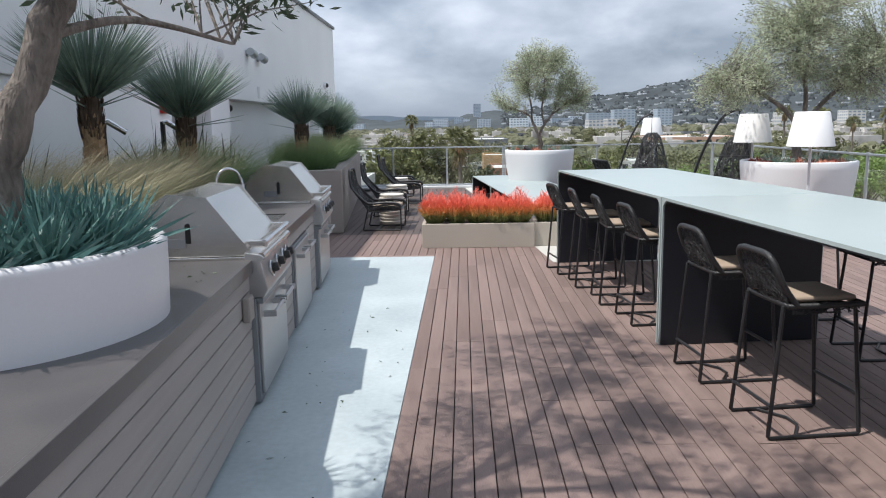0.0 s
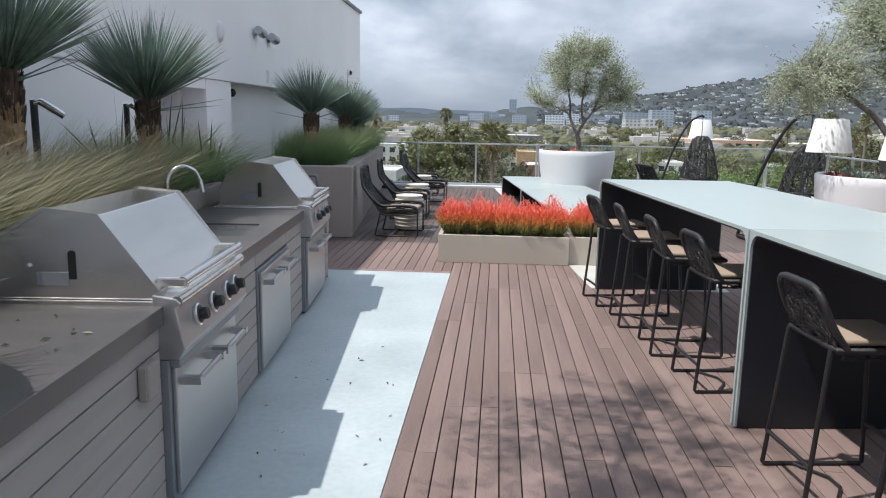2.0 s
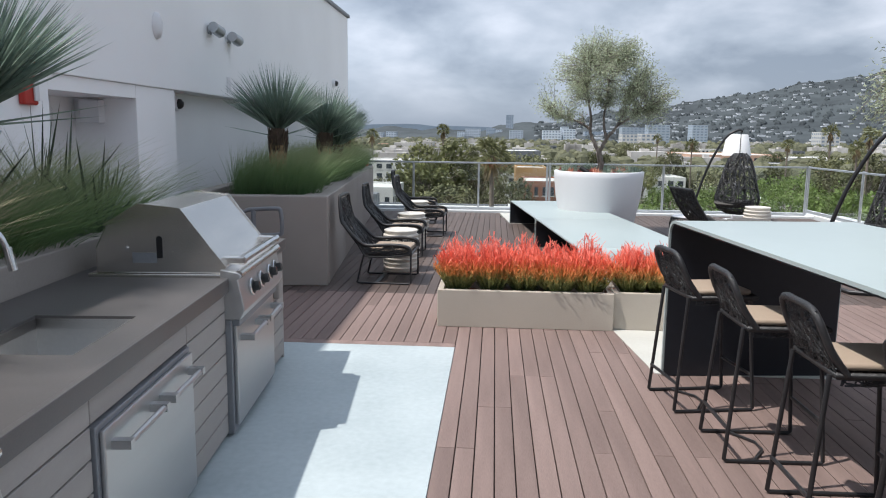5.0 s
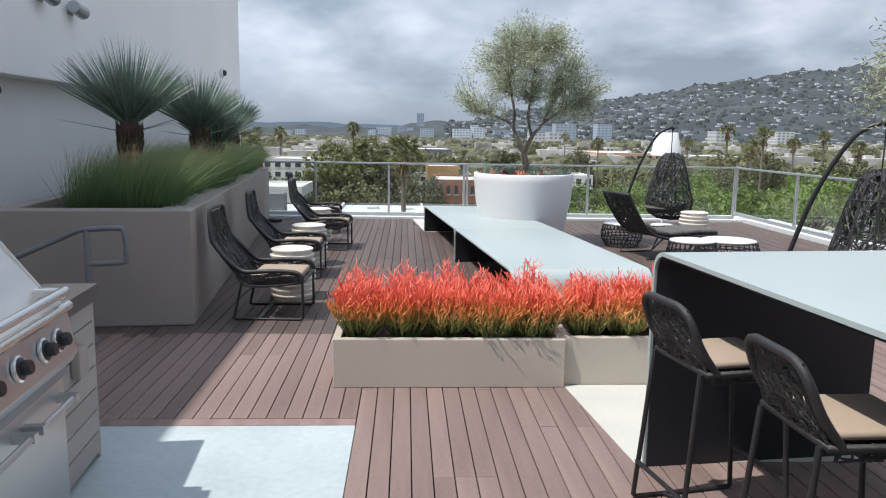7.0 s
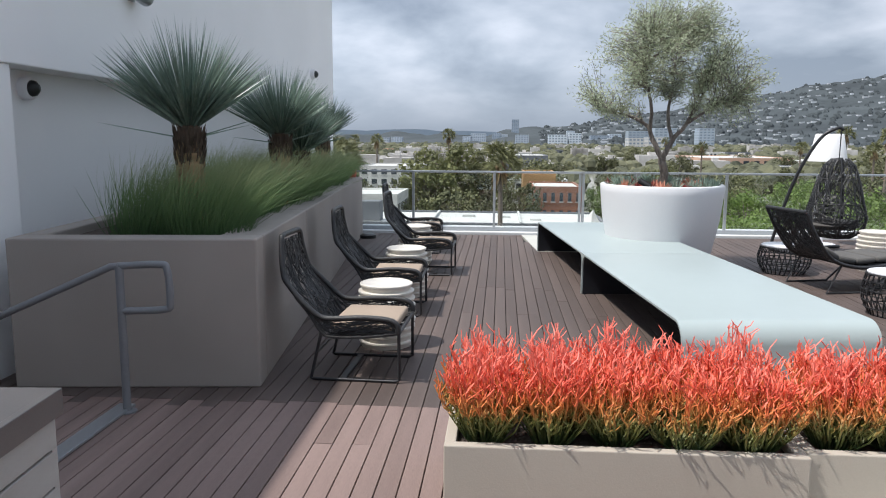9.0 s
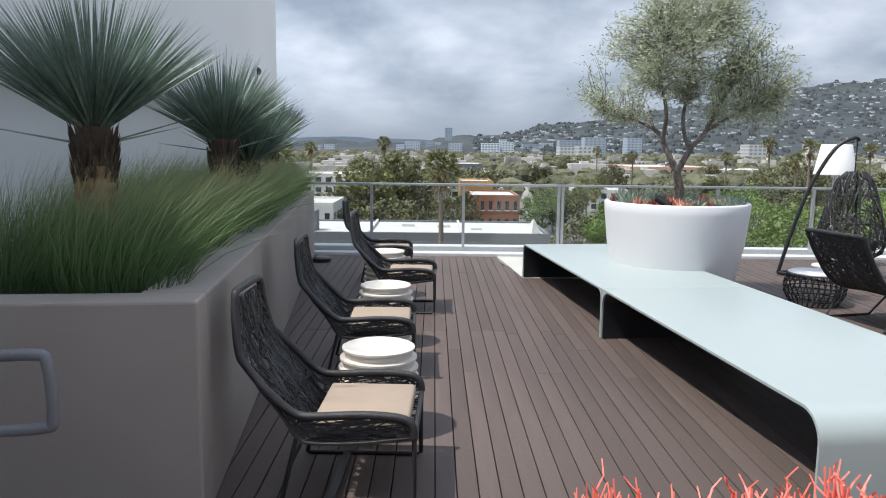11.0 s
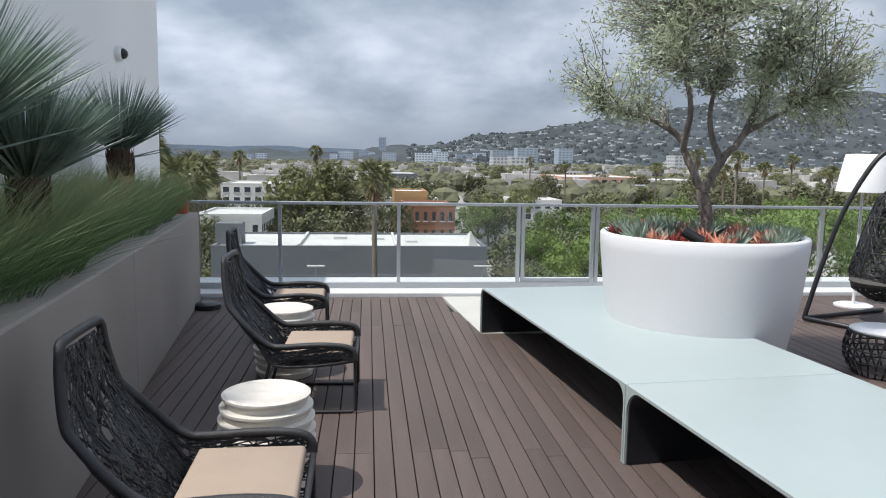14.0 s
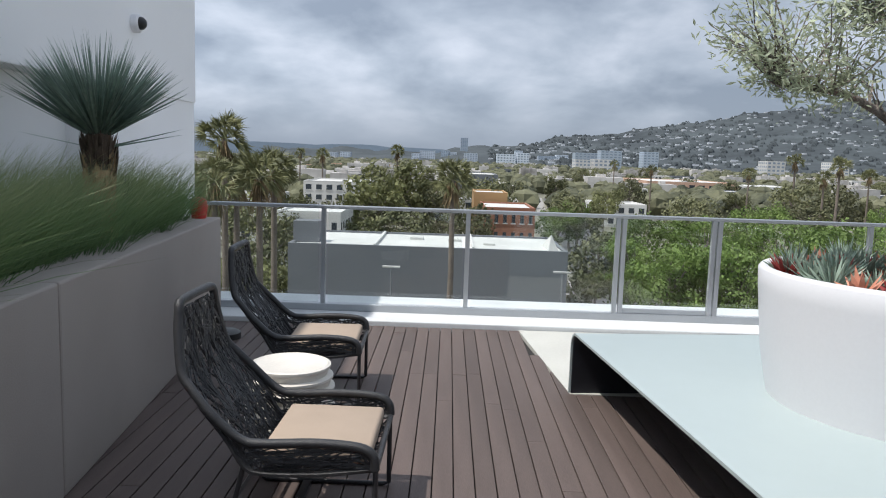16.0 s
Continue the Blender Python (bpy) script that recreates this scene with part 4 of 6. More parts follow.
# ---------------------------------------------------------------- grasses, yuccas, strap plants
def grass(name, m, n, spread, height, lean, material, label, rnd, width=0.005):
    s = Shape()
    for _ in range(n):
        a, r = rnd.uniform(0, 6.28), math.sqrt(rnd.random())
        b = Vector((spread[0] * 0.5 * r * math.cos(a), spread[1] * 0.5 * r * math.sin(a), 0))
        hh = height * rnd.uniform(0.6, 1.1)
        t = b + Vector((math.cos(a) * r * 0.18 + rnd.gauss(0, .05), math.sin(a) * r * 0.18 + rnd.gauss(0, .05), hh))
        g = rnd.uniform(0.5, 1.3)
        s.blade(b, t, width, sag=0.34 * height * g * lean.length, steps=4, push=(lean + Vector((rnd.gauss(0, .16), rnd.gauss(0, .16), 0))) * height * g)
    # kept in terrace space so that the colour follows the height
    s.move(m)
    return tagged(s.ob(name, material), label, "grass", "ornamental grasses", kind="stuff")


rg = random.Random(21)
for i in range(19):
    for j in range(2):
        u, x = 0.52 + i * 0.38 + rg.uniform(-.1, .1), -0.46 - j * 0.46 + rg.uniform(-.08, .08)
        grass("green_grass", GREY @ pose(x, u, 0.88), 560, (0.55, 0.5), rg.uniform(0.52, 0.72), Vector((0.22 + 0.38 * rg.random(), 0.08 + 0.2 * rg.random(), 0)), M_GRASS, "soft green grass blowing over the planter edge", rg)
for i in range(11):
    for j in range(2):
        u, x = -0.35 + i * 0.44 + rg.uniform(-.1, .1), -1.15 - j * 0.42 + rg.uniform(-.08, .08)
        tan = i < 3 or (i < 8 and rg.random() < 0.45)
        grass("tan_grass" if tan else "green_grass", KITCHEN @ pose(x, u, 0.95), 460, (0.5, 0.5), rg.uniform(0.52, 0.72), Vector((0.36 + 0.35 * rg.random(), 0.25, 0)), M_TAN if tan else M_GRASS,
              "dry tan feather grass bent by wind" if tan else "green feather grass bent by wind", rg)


def yucca(pos, trunk, radius, crown, seed, lean=(0, 0)):
    rnd = random.Random(seed)
    t = thing("yucca", Matrix.Translation(pos), "tree yucca with fibrous trunk and spiky blue-green crown", "yucca", "tree yuccas")
    prof = []
    for i in range(19):
        f = i / 18
        prof.append((radius * (0.95 + 0.14 * f) * (1 + 0.05 * (i % 2)), trunk * f))
    Shape().lathe(prof, 18, cap_top=True).ob("trunk", M_FIBRE, t)
    scales = Shape()
    for i in range(260):
        a, z = rnd.uniform(0, 6.28), rnd.uniform(0.0, trunk * 0.93)
        r = radius * 1.02
        d = Vector((math.cos(a), math.sin(a), 0))
        scales.blade(d * r + Vector((0, 0, z)), d * (r + 0.02) + Vector((0, 0, z + 0.05)), 0.03, steps=2)
    scales.ob("trunk_scales", M_FIBRE, t)
    skirt = Shape().lathe([(radius * 1.0, trunk * 0.74), (radius * 1.10, trunk * 0.84), (radius * 1.16, trunk), (radius * 0.9, trunk + 0.10)], 18, cap_top=True)
    for i in range(160):
        a, z = rnd.uniform(0, 6.28), rnd.uniform(trunk * 0.72, trunk * 1.05)
        d = Vector((math.cos(a), math.sin(a), 0))
        skirt.blade(d * radius * 1.1 + Vector((0, 0, z)), d * radius * 1.45 + Vector((0, 0, z + 0.10)), 0.02, steps=2)
    skirt.ob("dead_skirt", M_FIBREDARK, t)
    leaves = Shape()
    for i in range(620):
        a = i * 2.399 + rnd.uniform(-.2, .2)
        e = math.radians(90) - math.acos(1 - 0.60 * (i + 0.5) / 620) + rnd.uniform(-.05, .05)
        e = max(e, rnd.uniform(0.50, 0.90))
        d = Vector((math.cos(a) * math.cos(e), math.sin(a) * math.cos(e), math.sin(e)))
        L = crown * rnd.uniform(0.82, 1.06) * (0.92 + 0.10 * math.sin(e))
        base = Vector((lean[0], lean[1], trunk + 0.05)) + d * radius * 0.8
        leaves.blade(base, base + d * L, 0.016, sag=0.03 * math.cos(e), steps=3)
    for i in range(3):
        a = rnd.uniform(0, 6.28)
        d = Vector((math.cos(a), math.sin(a), 0.1 + 0.25 * rnd.random()))
        leaves.blade(Vector((0, 0, trunk)) + d * radius, Vector((0, 0, trunk)) + d * crown * 0.85, 0.012, steps=3)
    leaves.ob("leaf_crown", M_YUCCA, t)
    return t


SZ = 0.95
yucca((-2.45, 5.58, SZ), 0.82, 0.070, 0.74, 1)
yucca((-2.20, 6.85, SZ), 0.68, 0.068, 0.70, 2)
yucca((-2.24, 12.02, 0.9), 0.67, 0.085, 0.73, 3)
yucca((-2.13, 13.92, 0.9), 0.63, 0.085, 0.66, 4)
yucca((-2.10, 14.55, 0.9), 0.46, 0.072, 0.60, 6)
yucca((-2.49, 17.16, 0.9), 0.62, 0.080, 0.60, 5)


def strap_plant(pos, n, ln, seed, up=0.9):
    rnd = random.Random(seed)
    s = Shape()
    for i in range(n):
        a, e = rnd.uniform(0, 6.28), rnd.uniform(up - 0.35, 1.5)
        d = Vector((math.cos(a) * math.cos(e), math.sin(a) * math.cos(e), math.sin(e)))
        L = ln * rnd.uniform(0.6, 1.1)
        s.blade((rnd.gauss(0, .04), rnd.gauss(0, .04), 0), d * L, 0.028, sag=0.12 * L * math.cos(e), steps=4)
    o = s.ob("strap_plant", M_STRAP)
    o.location = pos
    return tagged(o, "dark strap-leaved plant in the planting bed", "plant", "strap plants")


strap_plant((-2.45, 4.55, SZ), 34, 0.80, 31)
strap_plant((-2.55, 3.75, SZ), 26, 0.72, 32)
strap_plant((-2.1, 7.75, SZ), 60, 0.62, 33, 0.5)
strap_plant((-2.55, 8.0, SZ), 30, 0.85, 34)
strap_plant((-2.35, 8.25, SZ), 46, 0.55, 35, 0.4)
strap_plant((-2.75, 7.4, SZ), 22, 0.85, 36)
strap_plant((-2.6, 17.6, 0.9), 30, 0.5, 37)


def shower_post(pos):
    p = thing("spigot_post", Matrix.Translation(pos), "black garden spout post with chrome head", "lamp post")
    Shape().tube([(0, 0, 0), (0, 0, 0.74)], 0.024, 12).ob("post", M_BLACK, p, smooth=40)
    Shape().tube([(0, 0, 0.72), (0.03, 0.02, 0.735), (0.16, 0.08, 0.64)], 0.026, 12).ob("head", M_CHROME, p, smooth=40)


shower_post((-2.62, 6.1, SZ))
shower_post((-2.62, 7.35, SZ))


# ---------------------------------------------------------------- woven furniture
def net(s, grid, r, rnd, nu, nv, extra=1.0):
    """Random woven cords over a surface given as grid(u, v)."""
    for _ in range(int(nu * nv * extra)):
        u, v = rnd.random(), rnd.random()
        a = rnd.uniform(0, 6.28)
        du, dv = math.cos(a) * 2.2 / nu, math.sin(a) * 2.2 / nv
        p = [grid(min(1, max(0, u + du * k)), min(1, max(0, v + dv * k))) for k in (-1, 0, 1)]
        if (Vector(p[0]) - Vector(p[2])).length > 0.02:
            s.tube(p, r, 3, cap=False)


def lerp(a, b, t):
    return Vector(a) + (Vector(b) - Vector(a)) * t


def poly_at(pts, t):
    t = min(0.9999, max(0, t)) * (len(pts) - 1)
    i = int(t)
    return lerp(pts[i], pts[i + 1], t - i)


def lounge_chair():
    rnd = random.Random(77)
    c = thing("lounge_chair", Matrix.Identity(4), "black woven-cord lounge chair with tan seat cushion on a sled base", "chair", "lounge chairs along the planter")
    H = 0.31  # half width at the front
    # side edge: back top, a kink, a straight slope down to the arm, along it to the front
    edge = spline([(-0.47, 0, 0.915), (-0.465, 0, 0.83), (-0.44, 0, 0.69), (-0.40, 0, 0.63), (-0.28, 0, 0.505), (-0.19, 0, 0.435), (-0.10, 0, 0.425), (0.10, 0, 0.435), (0.26, 0, 0.425), (0.315, 0, 0.395), (0.325, 0, 0.34)], 4)
    seat = spline([(-0.47, 0, 0.915), (-0.455, 0, 0.82), (-0.43, 0, 0.685), (-0.37, 0, 0.58), (-0.26, 0, 0.44), (-0.19, 0, 0.33), (-0.12, 0, 0.30), (0.10, 0, 0.305), (0.325, 0, 0.335)], 4)

    def width(z):
        return H if z < 0.55 else H - 0.105 * min(1, (z - 0.55) / 0.365)

    fr, wv = Shape(), Shape()
    for sy in (-1, 1):
        fr.tube([(p.x, sy * width(p.z), p.z) for p in edge], 0.019, 8)
        fr.tube([(p.x, sy * width(p.z) * 0.97, p.z) for p in seat], 0.011, 6)
        net(wv, lambda u, v: lerp((poly_at(edge, u).x, sy * width(poly_at(edge, u).z), poly_at(edge, u).z), (poly_at(seat, u).x, sy * 0.97 * width(poly_at(seat, u).z), poly_at(seat, u).z), v), 0.0038, rnd, 18, 5, 1.9)
    fr.tube(spline([(-0.47, -0.205, 0.91), (-0.474, -0.185, 0.938), (-0.476, -0.1, 0.945), (-0.476, 0.1, 0.945), (-0.474, 0.185, 0.938), (-0.47, 0.205, 0.91)], 4), 0.019, 8)
    fr.tube([(0.325, -H, 0.335), (0.325, H, 0.335)], 0.014, 8)
    net(wv, lambda u, v: Vector((poly_at(seat, u).x, (v * 2 - 1) * 0.97 * width(poly_at(seat, u).z), poly_at(seat, u).z)), 0.0040, rnd, 20, 13, 1.8)
    fr.ob("frame", M_WEAVE, c, smooth=60)
    wv.ob("weave", M_WEAVE, c)
    cu = Shape().box(-0.13, 0.30, -0.265, 0.265, 0.335, 0.395)
    cu.ob("cushion", M_CUSHION, c, smooth=50, bevel=0.018)
    sl = Shape()
    for sy in (-0.29, 0.29):
        sl.tube([(-0.19, sy, 0.33), (-0.265, sy, 0.012), (-0.25, sy, 0.010), (0.30, sy, 0.010), (0.325, sy, 0.02), (0.325, sy, 0.34)], 0.011, 8)
    sl.box(-0.075, -0.035, -0.29, 0.29, 0.003, 0.016)
    sl.tube([(-0.23, -0.29, 0.18), (-0.23, 0.29, 0.18)], 0.009, 6)
    sl.ob("sled_base", M_FRAME, c, smooth=60)
    return c


CHAIRS = [(-0.92, 11.62), (-0.99, 13.44), (-0.84, 15.49), (-1.12, 17.14)]
chair = lounge_chair()
chair.matrix_world = pose(CHAIRS[0][0], CHAIRS[0][1], 0, 0, 0, -2)
for (x, y), a in zip(CHAIRS[1:], (1, -1, 2)):
    copy_thing(chair, pose(x, y, 0, 0, 0, a))


def drum_table(m, r=0.20, h=0.49, ribs=9):
    t = thing("drum_table", m, "white ribbed ceramic drum side table", "side table", "ribbed drum tables")
    prof = [(r * 0.80, 0)]
    for i in range(ribs):
        f = (i + 0.5) / ribs
        rr = r * (0.86 + 0.20 * math.sin(math.pi * (0.15 + 0.75 * f))) + random.uniform(-0.004, 0.004)
        z = h * (i / ribs)
        dz = h / ribs
        prof += [(rr * 0.93, z + dz * 0.03), (rr * 0.955, z + dz * 0.40), (rr * 0.99, z + dz * 0.62), (rr + 0.003, z + dz * 0.72), (rr + 0.003, z + dz * 0.92), (rr * 0.97, z + dz * 0.98)]
    prof += [(prof[-1][0] - 0.006, h + 0.002), (prof[-1][0] - 0.018, h - 0.006)]
    Shape().lathe(prof, 44, cap_top=True).ob("body", M_CERAMIC, t, smooth=35)
    return t


dt = drum_table(Matrix.Translation((-0.83, 12.25, 0)), 0.21)
copy_thing(dt, pose(-0.91, 14.12, 0, 0, 0, 40))
copy_thing(dt, pose(-1.04, 16.08, 0, 0, 0, 80))
copy_thing(dt, pose(4.66, 16.12, 0, 0, 0, 10))


def bar_stool():
    rnd = random.Random(5)
    s = thing("bar_stool", Matrix.Identity(4), "black woven bar stool with low back and tan cushion", "bar stool", "bar stools at the tall tables")
    hw, zs = 0.195, 0.695
    legs = Shape()
    for sy in (-1, 1):
        legs.tube([(-0.19, sy * (hw - 0.02), zs), (-0.245, sy * hw, 0.02), (-0.235, sy * hw, 0.010), (0.235, sy * hw, 0.010), (0.245, sy * hw, 0.02), (0.19, sy * (hw - 0.02), zs)], 0.011, 8)
    legs.tube([(-0.237, -hw, 0.18), (-0.237, hw, 0.18)], 0.010, 6).tube([(0.23, -hw, 0.22), (0.23, hw, 0.22)], 0.010, 6)
    legs.tube([(-0.10, -hw, 0.010), (0.0, -0.05, 0.012), (0.0, 0.05, 0.012), (-0.10, hw, 0.010)], 0.008, 6)
    legs.ob("sled_legs", M_FRAME, s, smooth=60)
    fr, wv = Shape(), Shape()
    rim = [(0.22, -hw, zs), (0.22, hw, zs), (-0.17, hw, zs), (-0.17, -hw, zs)]
    fr.tube(rim, 0.015, 8, closed=True)
    back = spline([(-0.13, -hw, zs), (-0.20, -hw * 0.98, zs + 0.10), (-0.25, -hw * 0.9, zs + 0.215), (-0.262, -hw * 0.62, zs + 0.255), (-0.266, 0, zs + 0.26), (-0.262, hw * 0.62, zs + 0.255), (-0.25, hw * 0.9, zs + 0.215), (-0.20, hw * 0.98, zs + 0.10), (-0.13, hw, zs)], 4)
    fr.tube(back, 0.016, 8)
    fr.ob("frame", M_WEAVE, s, smooth=60)
    net(wv, lambda u, v: Vector((-0.17 - 0.09 * u - 0.005 * math.cos((v - .5) * 3), (v * 2 - 1) * hw * (0.98 - 0.12 * u * u), zs + 0.005 + 0.25 * u)), 0.0045, rnd, 8, 11, 2.0)
    net(wv, lambda u, v: Vector((-0.17 + 0.38 * u, (v * 2 - 1) * hw, zs - 0.012)), 0.0050, rnd, 9, 10, 1.6)
    for sy in (-1, 1):
        net(wv, lambda u, v: Vector((-0.15 + 0.35 * u, sy * hw, zs - 0.04 * v)), 0.0045, rnd, 9, 2, 1.4)
    wv.ob("weave", M_WEAVE, s)
    Shape().box(-0.155, 0.20, -hw + 0.025, hw - 0.025, zs + 0.012, zs + 0.042).ob("cushion", M_CUSHION, s, smooth=50, bevel=0.012)
    return s


stool = bar_stool()
TDEG = math.degrees(TURN)
STOOLS = [(1.575, 7.99), (1.70, 7.29), (1.81, 6.58), (1.915, 5.90), (2.04, 4.57), (2.12, 3.74), (2.60, 2.98), (2.70, 2.2)]
for k, (x, y) in enumerate(STOOLS):
    m = pose(x, y, 0, 0, 0, TDEG + random.uniform(-5, 5))
    if k == 0:
        stool.matrix_world = m
    else:
        copy_thing(stool, m)
for y in (7.4, 6.0, 4.95, 4.15, 3.3):
    copy_thing(stool, pose(3.22 + (5.2 - y) * 0.1, y, 0, 0, 0, 180 + TDEG + random.uniform(-6, 6)))


def egg_chair(m, seed):
    rnd = random.Random(seed)
    e = thing("hanging_chair", m, "black woven hanging egg chair on an arched floor stand", "hanging chair", "hanging egg chairs")
    pod, ribs = Shape(), Shape()
    prof = [(0.10, 1.34), (0.20, 1.24), (0.28, 1.00), (0.34, 0.75), (0.40, 0.52), (0.36, 0.34), (0.20, 0.24), (0.02, 0.22)]

    def surf(u, v):
        p = poly_at([Vector((r, 0, z)) for r, z in prof], u)
        a = -2.35 + 4.7 * v
        return Vector((0.05 + p.x * math.cos(a + math.pi), p.x * math.sin(a + math.pi), p.z))

    net(pod, surf, 0.006, rnd, 26, 24, 1.3)
    for k in range(9):
        ribs.tube([surf(i / 14, k / 8) for i in range(15)], 0.010, 5)
    for u in (0.25, 0.45, 0.62, 0.8):
        ribs.tube([surf(u, i / 16) for i in range(17)], 0.009, 5)
    ribs.tube([surf(i / 14, 0) for i in range(15)], 0.020, 6).tube([surf(i / 14, 1) for i in range(15)], 0.020, 6)
    pod.ob("weave", M_WEAVE, e)
    ribs.ob("pod_frame", M_WEAVE, e, smooth=60)
    Shape().lathe([(0.30, 0.36), (0.36, 0.42), (0.34, 0.47), (0.1, 0.48)], 20, cap_top=True).ob("cushion", M_GREYCUSH, e, smooth=60)
    st = Shape()
    st.tube(spline([(-0.75, 0.25, 0.03), (-0.62, 0.2, 0.6), (-0.45, 0.15, 1.15), (-0.22, 0.06, 1.62), (-0.02, 0, 1.76), (0.06, 0, 1.74)], 6), 0.024, 8)
    st.tube([(0.04, 0, 1.74), (0.04, 0, 1.33)], 0.008, 5)
    st.tube([(-0.75, 0.25, 0.03), (-0.5, -0.45, 0.025), (0.4, -0.5, 0.025)], 0.024, 8).tube([(-0.75, 0.25, 0.03), (0.45, 0.5, 0.025)], 0.024, 8)
    st.ob("stand", M_FRAME, e, smooth=60)
    return e


egg_chair(pose(4.72, 17.55, 0, 0, 0, 8), 1)
egg_chair(pose(4.62, 11.75, 0, 0, 0, -12), 2)


def floor_lamp(m):
    f = thing("floor_lamp", m, "white outdoor floor lamp with tapered drum shade", "floor lamp", "white floor lamps")
    Shape().lathe([(0.20, 0), (0.20, 0.018), (0.17, 0.03)], 28, cap_top=True).ob("base", M_WHITE, f, smooth=40)
    Shape().tube([(0, 0, 0.02), (0, 0, 1.36)], 0.016, 10).ob("pole", M_WHITE, f, smooth=60)
    Shape().lathe([(0.27, 1.28), (0.195, 1.68), (0.185, 1.69), (0.0, 1.69)], 32, cap_bottom=False).ob("shade", M_SHADE, f, smooth=40)
    return f


lamp = floor_lamp(pose(4.55, 9.05, 0))
copy_thing(lamp, pose(4.62, 11.45 - 0.4, 0))
copy_thing(lamp, pose(4.97, 18.42, 0))


def chaise():
    rnd = random.Random(9)
    c = thing("chaise", pose(3.60, 14.95, 0, 0, 0, 14), "low black woven chaise lounge with grey cushion", "chaise", "low lounge seats")
    line = spline([(-0.55, 0, 0.86), (-0.42, 0, 0.62), (-0.20, 0, 0.36), (0.15, 0, 0.27), (0.55, 0, 0.30), (0.95, 0, 0.28)], 5)
    fr, wv = Shape(), Shape()
    for sy in (-0.34, 0.34):
        fr.tube([(p.x, sy, p.z) for p in line], 0.020, 8)
        fr.tube([(-0.1, sy, 0.30), (-0.25, sy, 0.012), (0.25, sy, 0.012), (0.55, sy, 0.28)], 0.012, 6)
    fr.tube([(-0.55, -0.34, 0.86), (-0.55, 0.34, 0.86)], 0.020, 8).tube([(0.95, -0.34, 0.28), (0.95, 0.34, 0.28)], 0.02, 8)
    net(wv, lambda u, v: Vector((poly_at(line, u).x, (v * 2 - 1) * 0.34, poly_at(line, u).z)), 0.0075, rnd, 24, 13, 2.6)
    fr.ob("frame", M_WEAVE, c, smooth=60)
    wv.ob("weave", M_WEAVE, c)
    for k in range(5):
        a, b = 0.34 + k * 0.125, 0.34 + k * 0.125 + 0.118
        p, q = poly_at(line, a), poly_at(line, b)
        s = Shape().box(0, (q - p).length, -0.27, 0.27, 0.02, 0.085)
        o = s.ob("cushion", M_GREYCUSH, c, smooth=50, bevel=0.025)
        o.matrix_basis = Matrix.Translation(p) @ Matrix.Rotation(-math.atan2(q.z - p.z, q.x - p.x), 4, "Y")


chaise()


def wire_table(m, r, h):
    rnd = random.Random(3)
    t = thing("wire_table", m, "round black woven side table with white top", "side table", "round woven side tables")
    w = Shape()
    prof = [(r * 0.80, 0.0), (r * 1.05, h * 0.35), (r * 1.08, h * 0.6), (r * 0.97, h - 0.02)]
    for k in range(30):
        a = k * math.pi / 15
        w.tube([(q * math.cos(a + z * 0.8), q * math.sin(a + z * 0.8), z) for q, z in prof], 0.007, 4)
    for q, z in prof + [(r * 0.97, h * 0.18), (r * 1.07, h * 0.48), (r * 1.03, h * 0.8)]:
        w.tube([(q * math.cos(k * math.pi / 14), q * math.sin(k * math.pi / 14), z) for k in range(28)], 0.007, 4, closed=True)
    w.ob("woven_body", M_WEAVE, t)
    Shape().lathe([(r * 0.90, h - 0.02), (r * 0.95, h - 0.01), (r * 0.95, h), (r * 0.9, h + 0.006)], 32, cap_top=True).ob("top", M_WHITE, t, smooth=40)
    return t


wire_table(pose(3.68, 13.66, 0), 0.275, 0.40)
wire_table(pose(4.34, 14.15, 0), 0.35, 0.34)
wire_table(pose(3.47, 15.85, 0), 0.28, 0.34)


# ---------------------------------------------------------------- handrail, wall fixtures, small things
hr = thing("handrail", pose(-2.11, 10.67, 0), "grey painted tubular handrail beside the steps", "handrail")
Shape().tube([(0, 0, 0), (0, 0, 0.86)], 0.024, 10).tube(spline([(0.0, 0, 0.86), (0.22, 0.02, 0.87), (0.27, 0.02, 0.84), (0.28, 0.02, 0.65), (0.24, 0.02, 0.61), (0.0, 0, 0.60)], 5), 0.021, 10).tube(
    [(0.0, 0, 0.86), (-0.05, 0, 0.855), (-0.7, -0.12, 0.56), (-1.0, -0.15, 0.56)], 0.021, 10).ob("rail", M_HANDRAIL, hr, smooth=60)
Shape().lathe([(0.055, 0), (0.055, 0.008), (0.03, 0.012)], 20, cap_top=True).ob("foot_flange", M_HANDRAIL, hr, smooth=40)
hr2 = thing("handrail", pose(-2.12, 9.45, 0), "grey painted tubular handrail beside the steps", "handrail")
Shape().tube(spline([(0, 0, 0), (0, 0, 0.70), (-0.03, 0, 0.80), (-0.12, -0.02, 0.83), (-0.5, -0.05, 0.78)], 5), 0.024, 10).ob("rail", M_HANDRAIL, hr2, smooth=60)
structure(Shape().box(-2.20, -2.10, 9.35, 10.75, 0.004, 0.022).ob("step_nosing", M_RAIL, bevel=0.004), "pale metal step nosing")


def wall_light(y, z):
    w = thing("wall_light", pose(WALL_X, y, z), "grey cylindrical wall spotlight", "wall light", "wall spotlights")
    Shape().box(0.0, 0.02, -0.05, 0.05, -0.05, 0.05).ob("plate", M_RAIL, w, bevel=0.006)
    Shape().tube([(0.02, 0, 0), (0.08, 0, 0.0)], 0.02, 8).ob("arm", M_RAIL, w, smooth=60)
    Shape().tube([(0.10, -0.13, 0.02), (0.10, 0.10, -0.01)], 0.062, 14, 0.07).ob("head", M_RAIL, w, smooth=50)
    return w


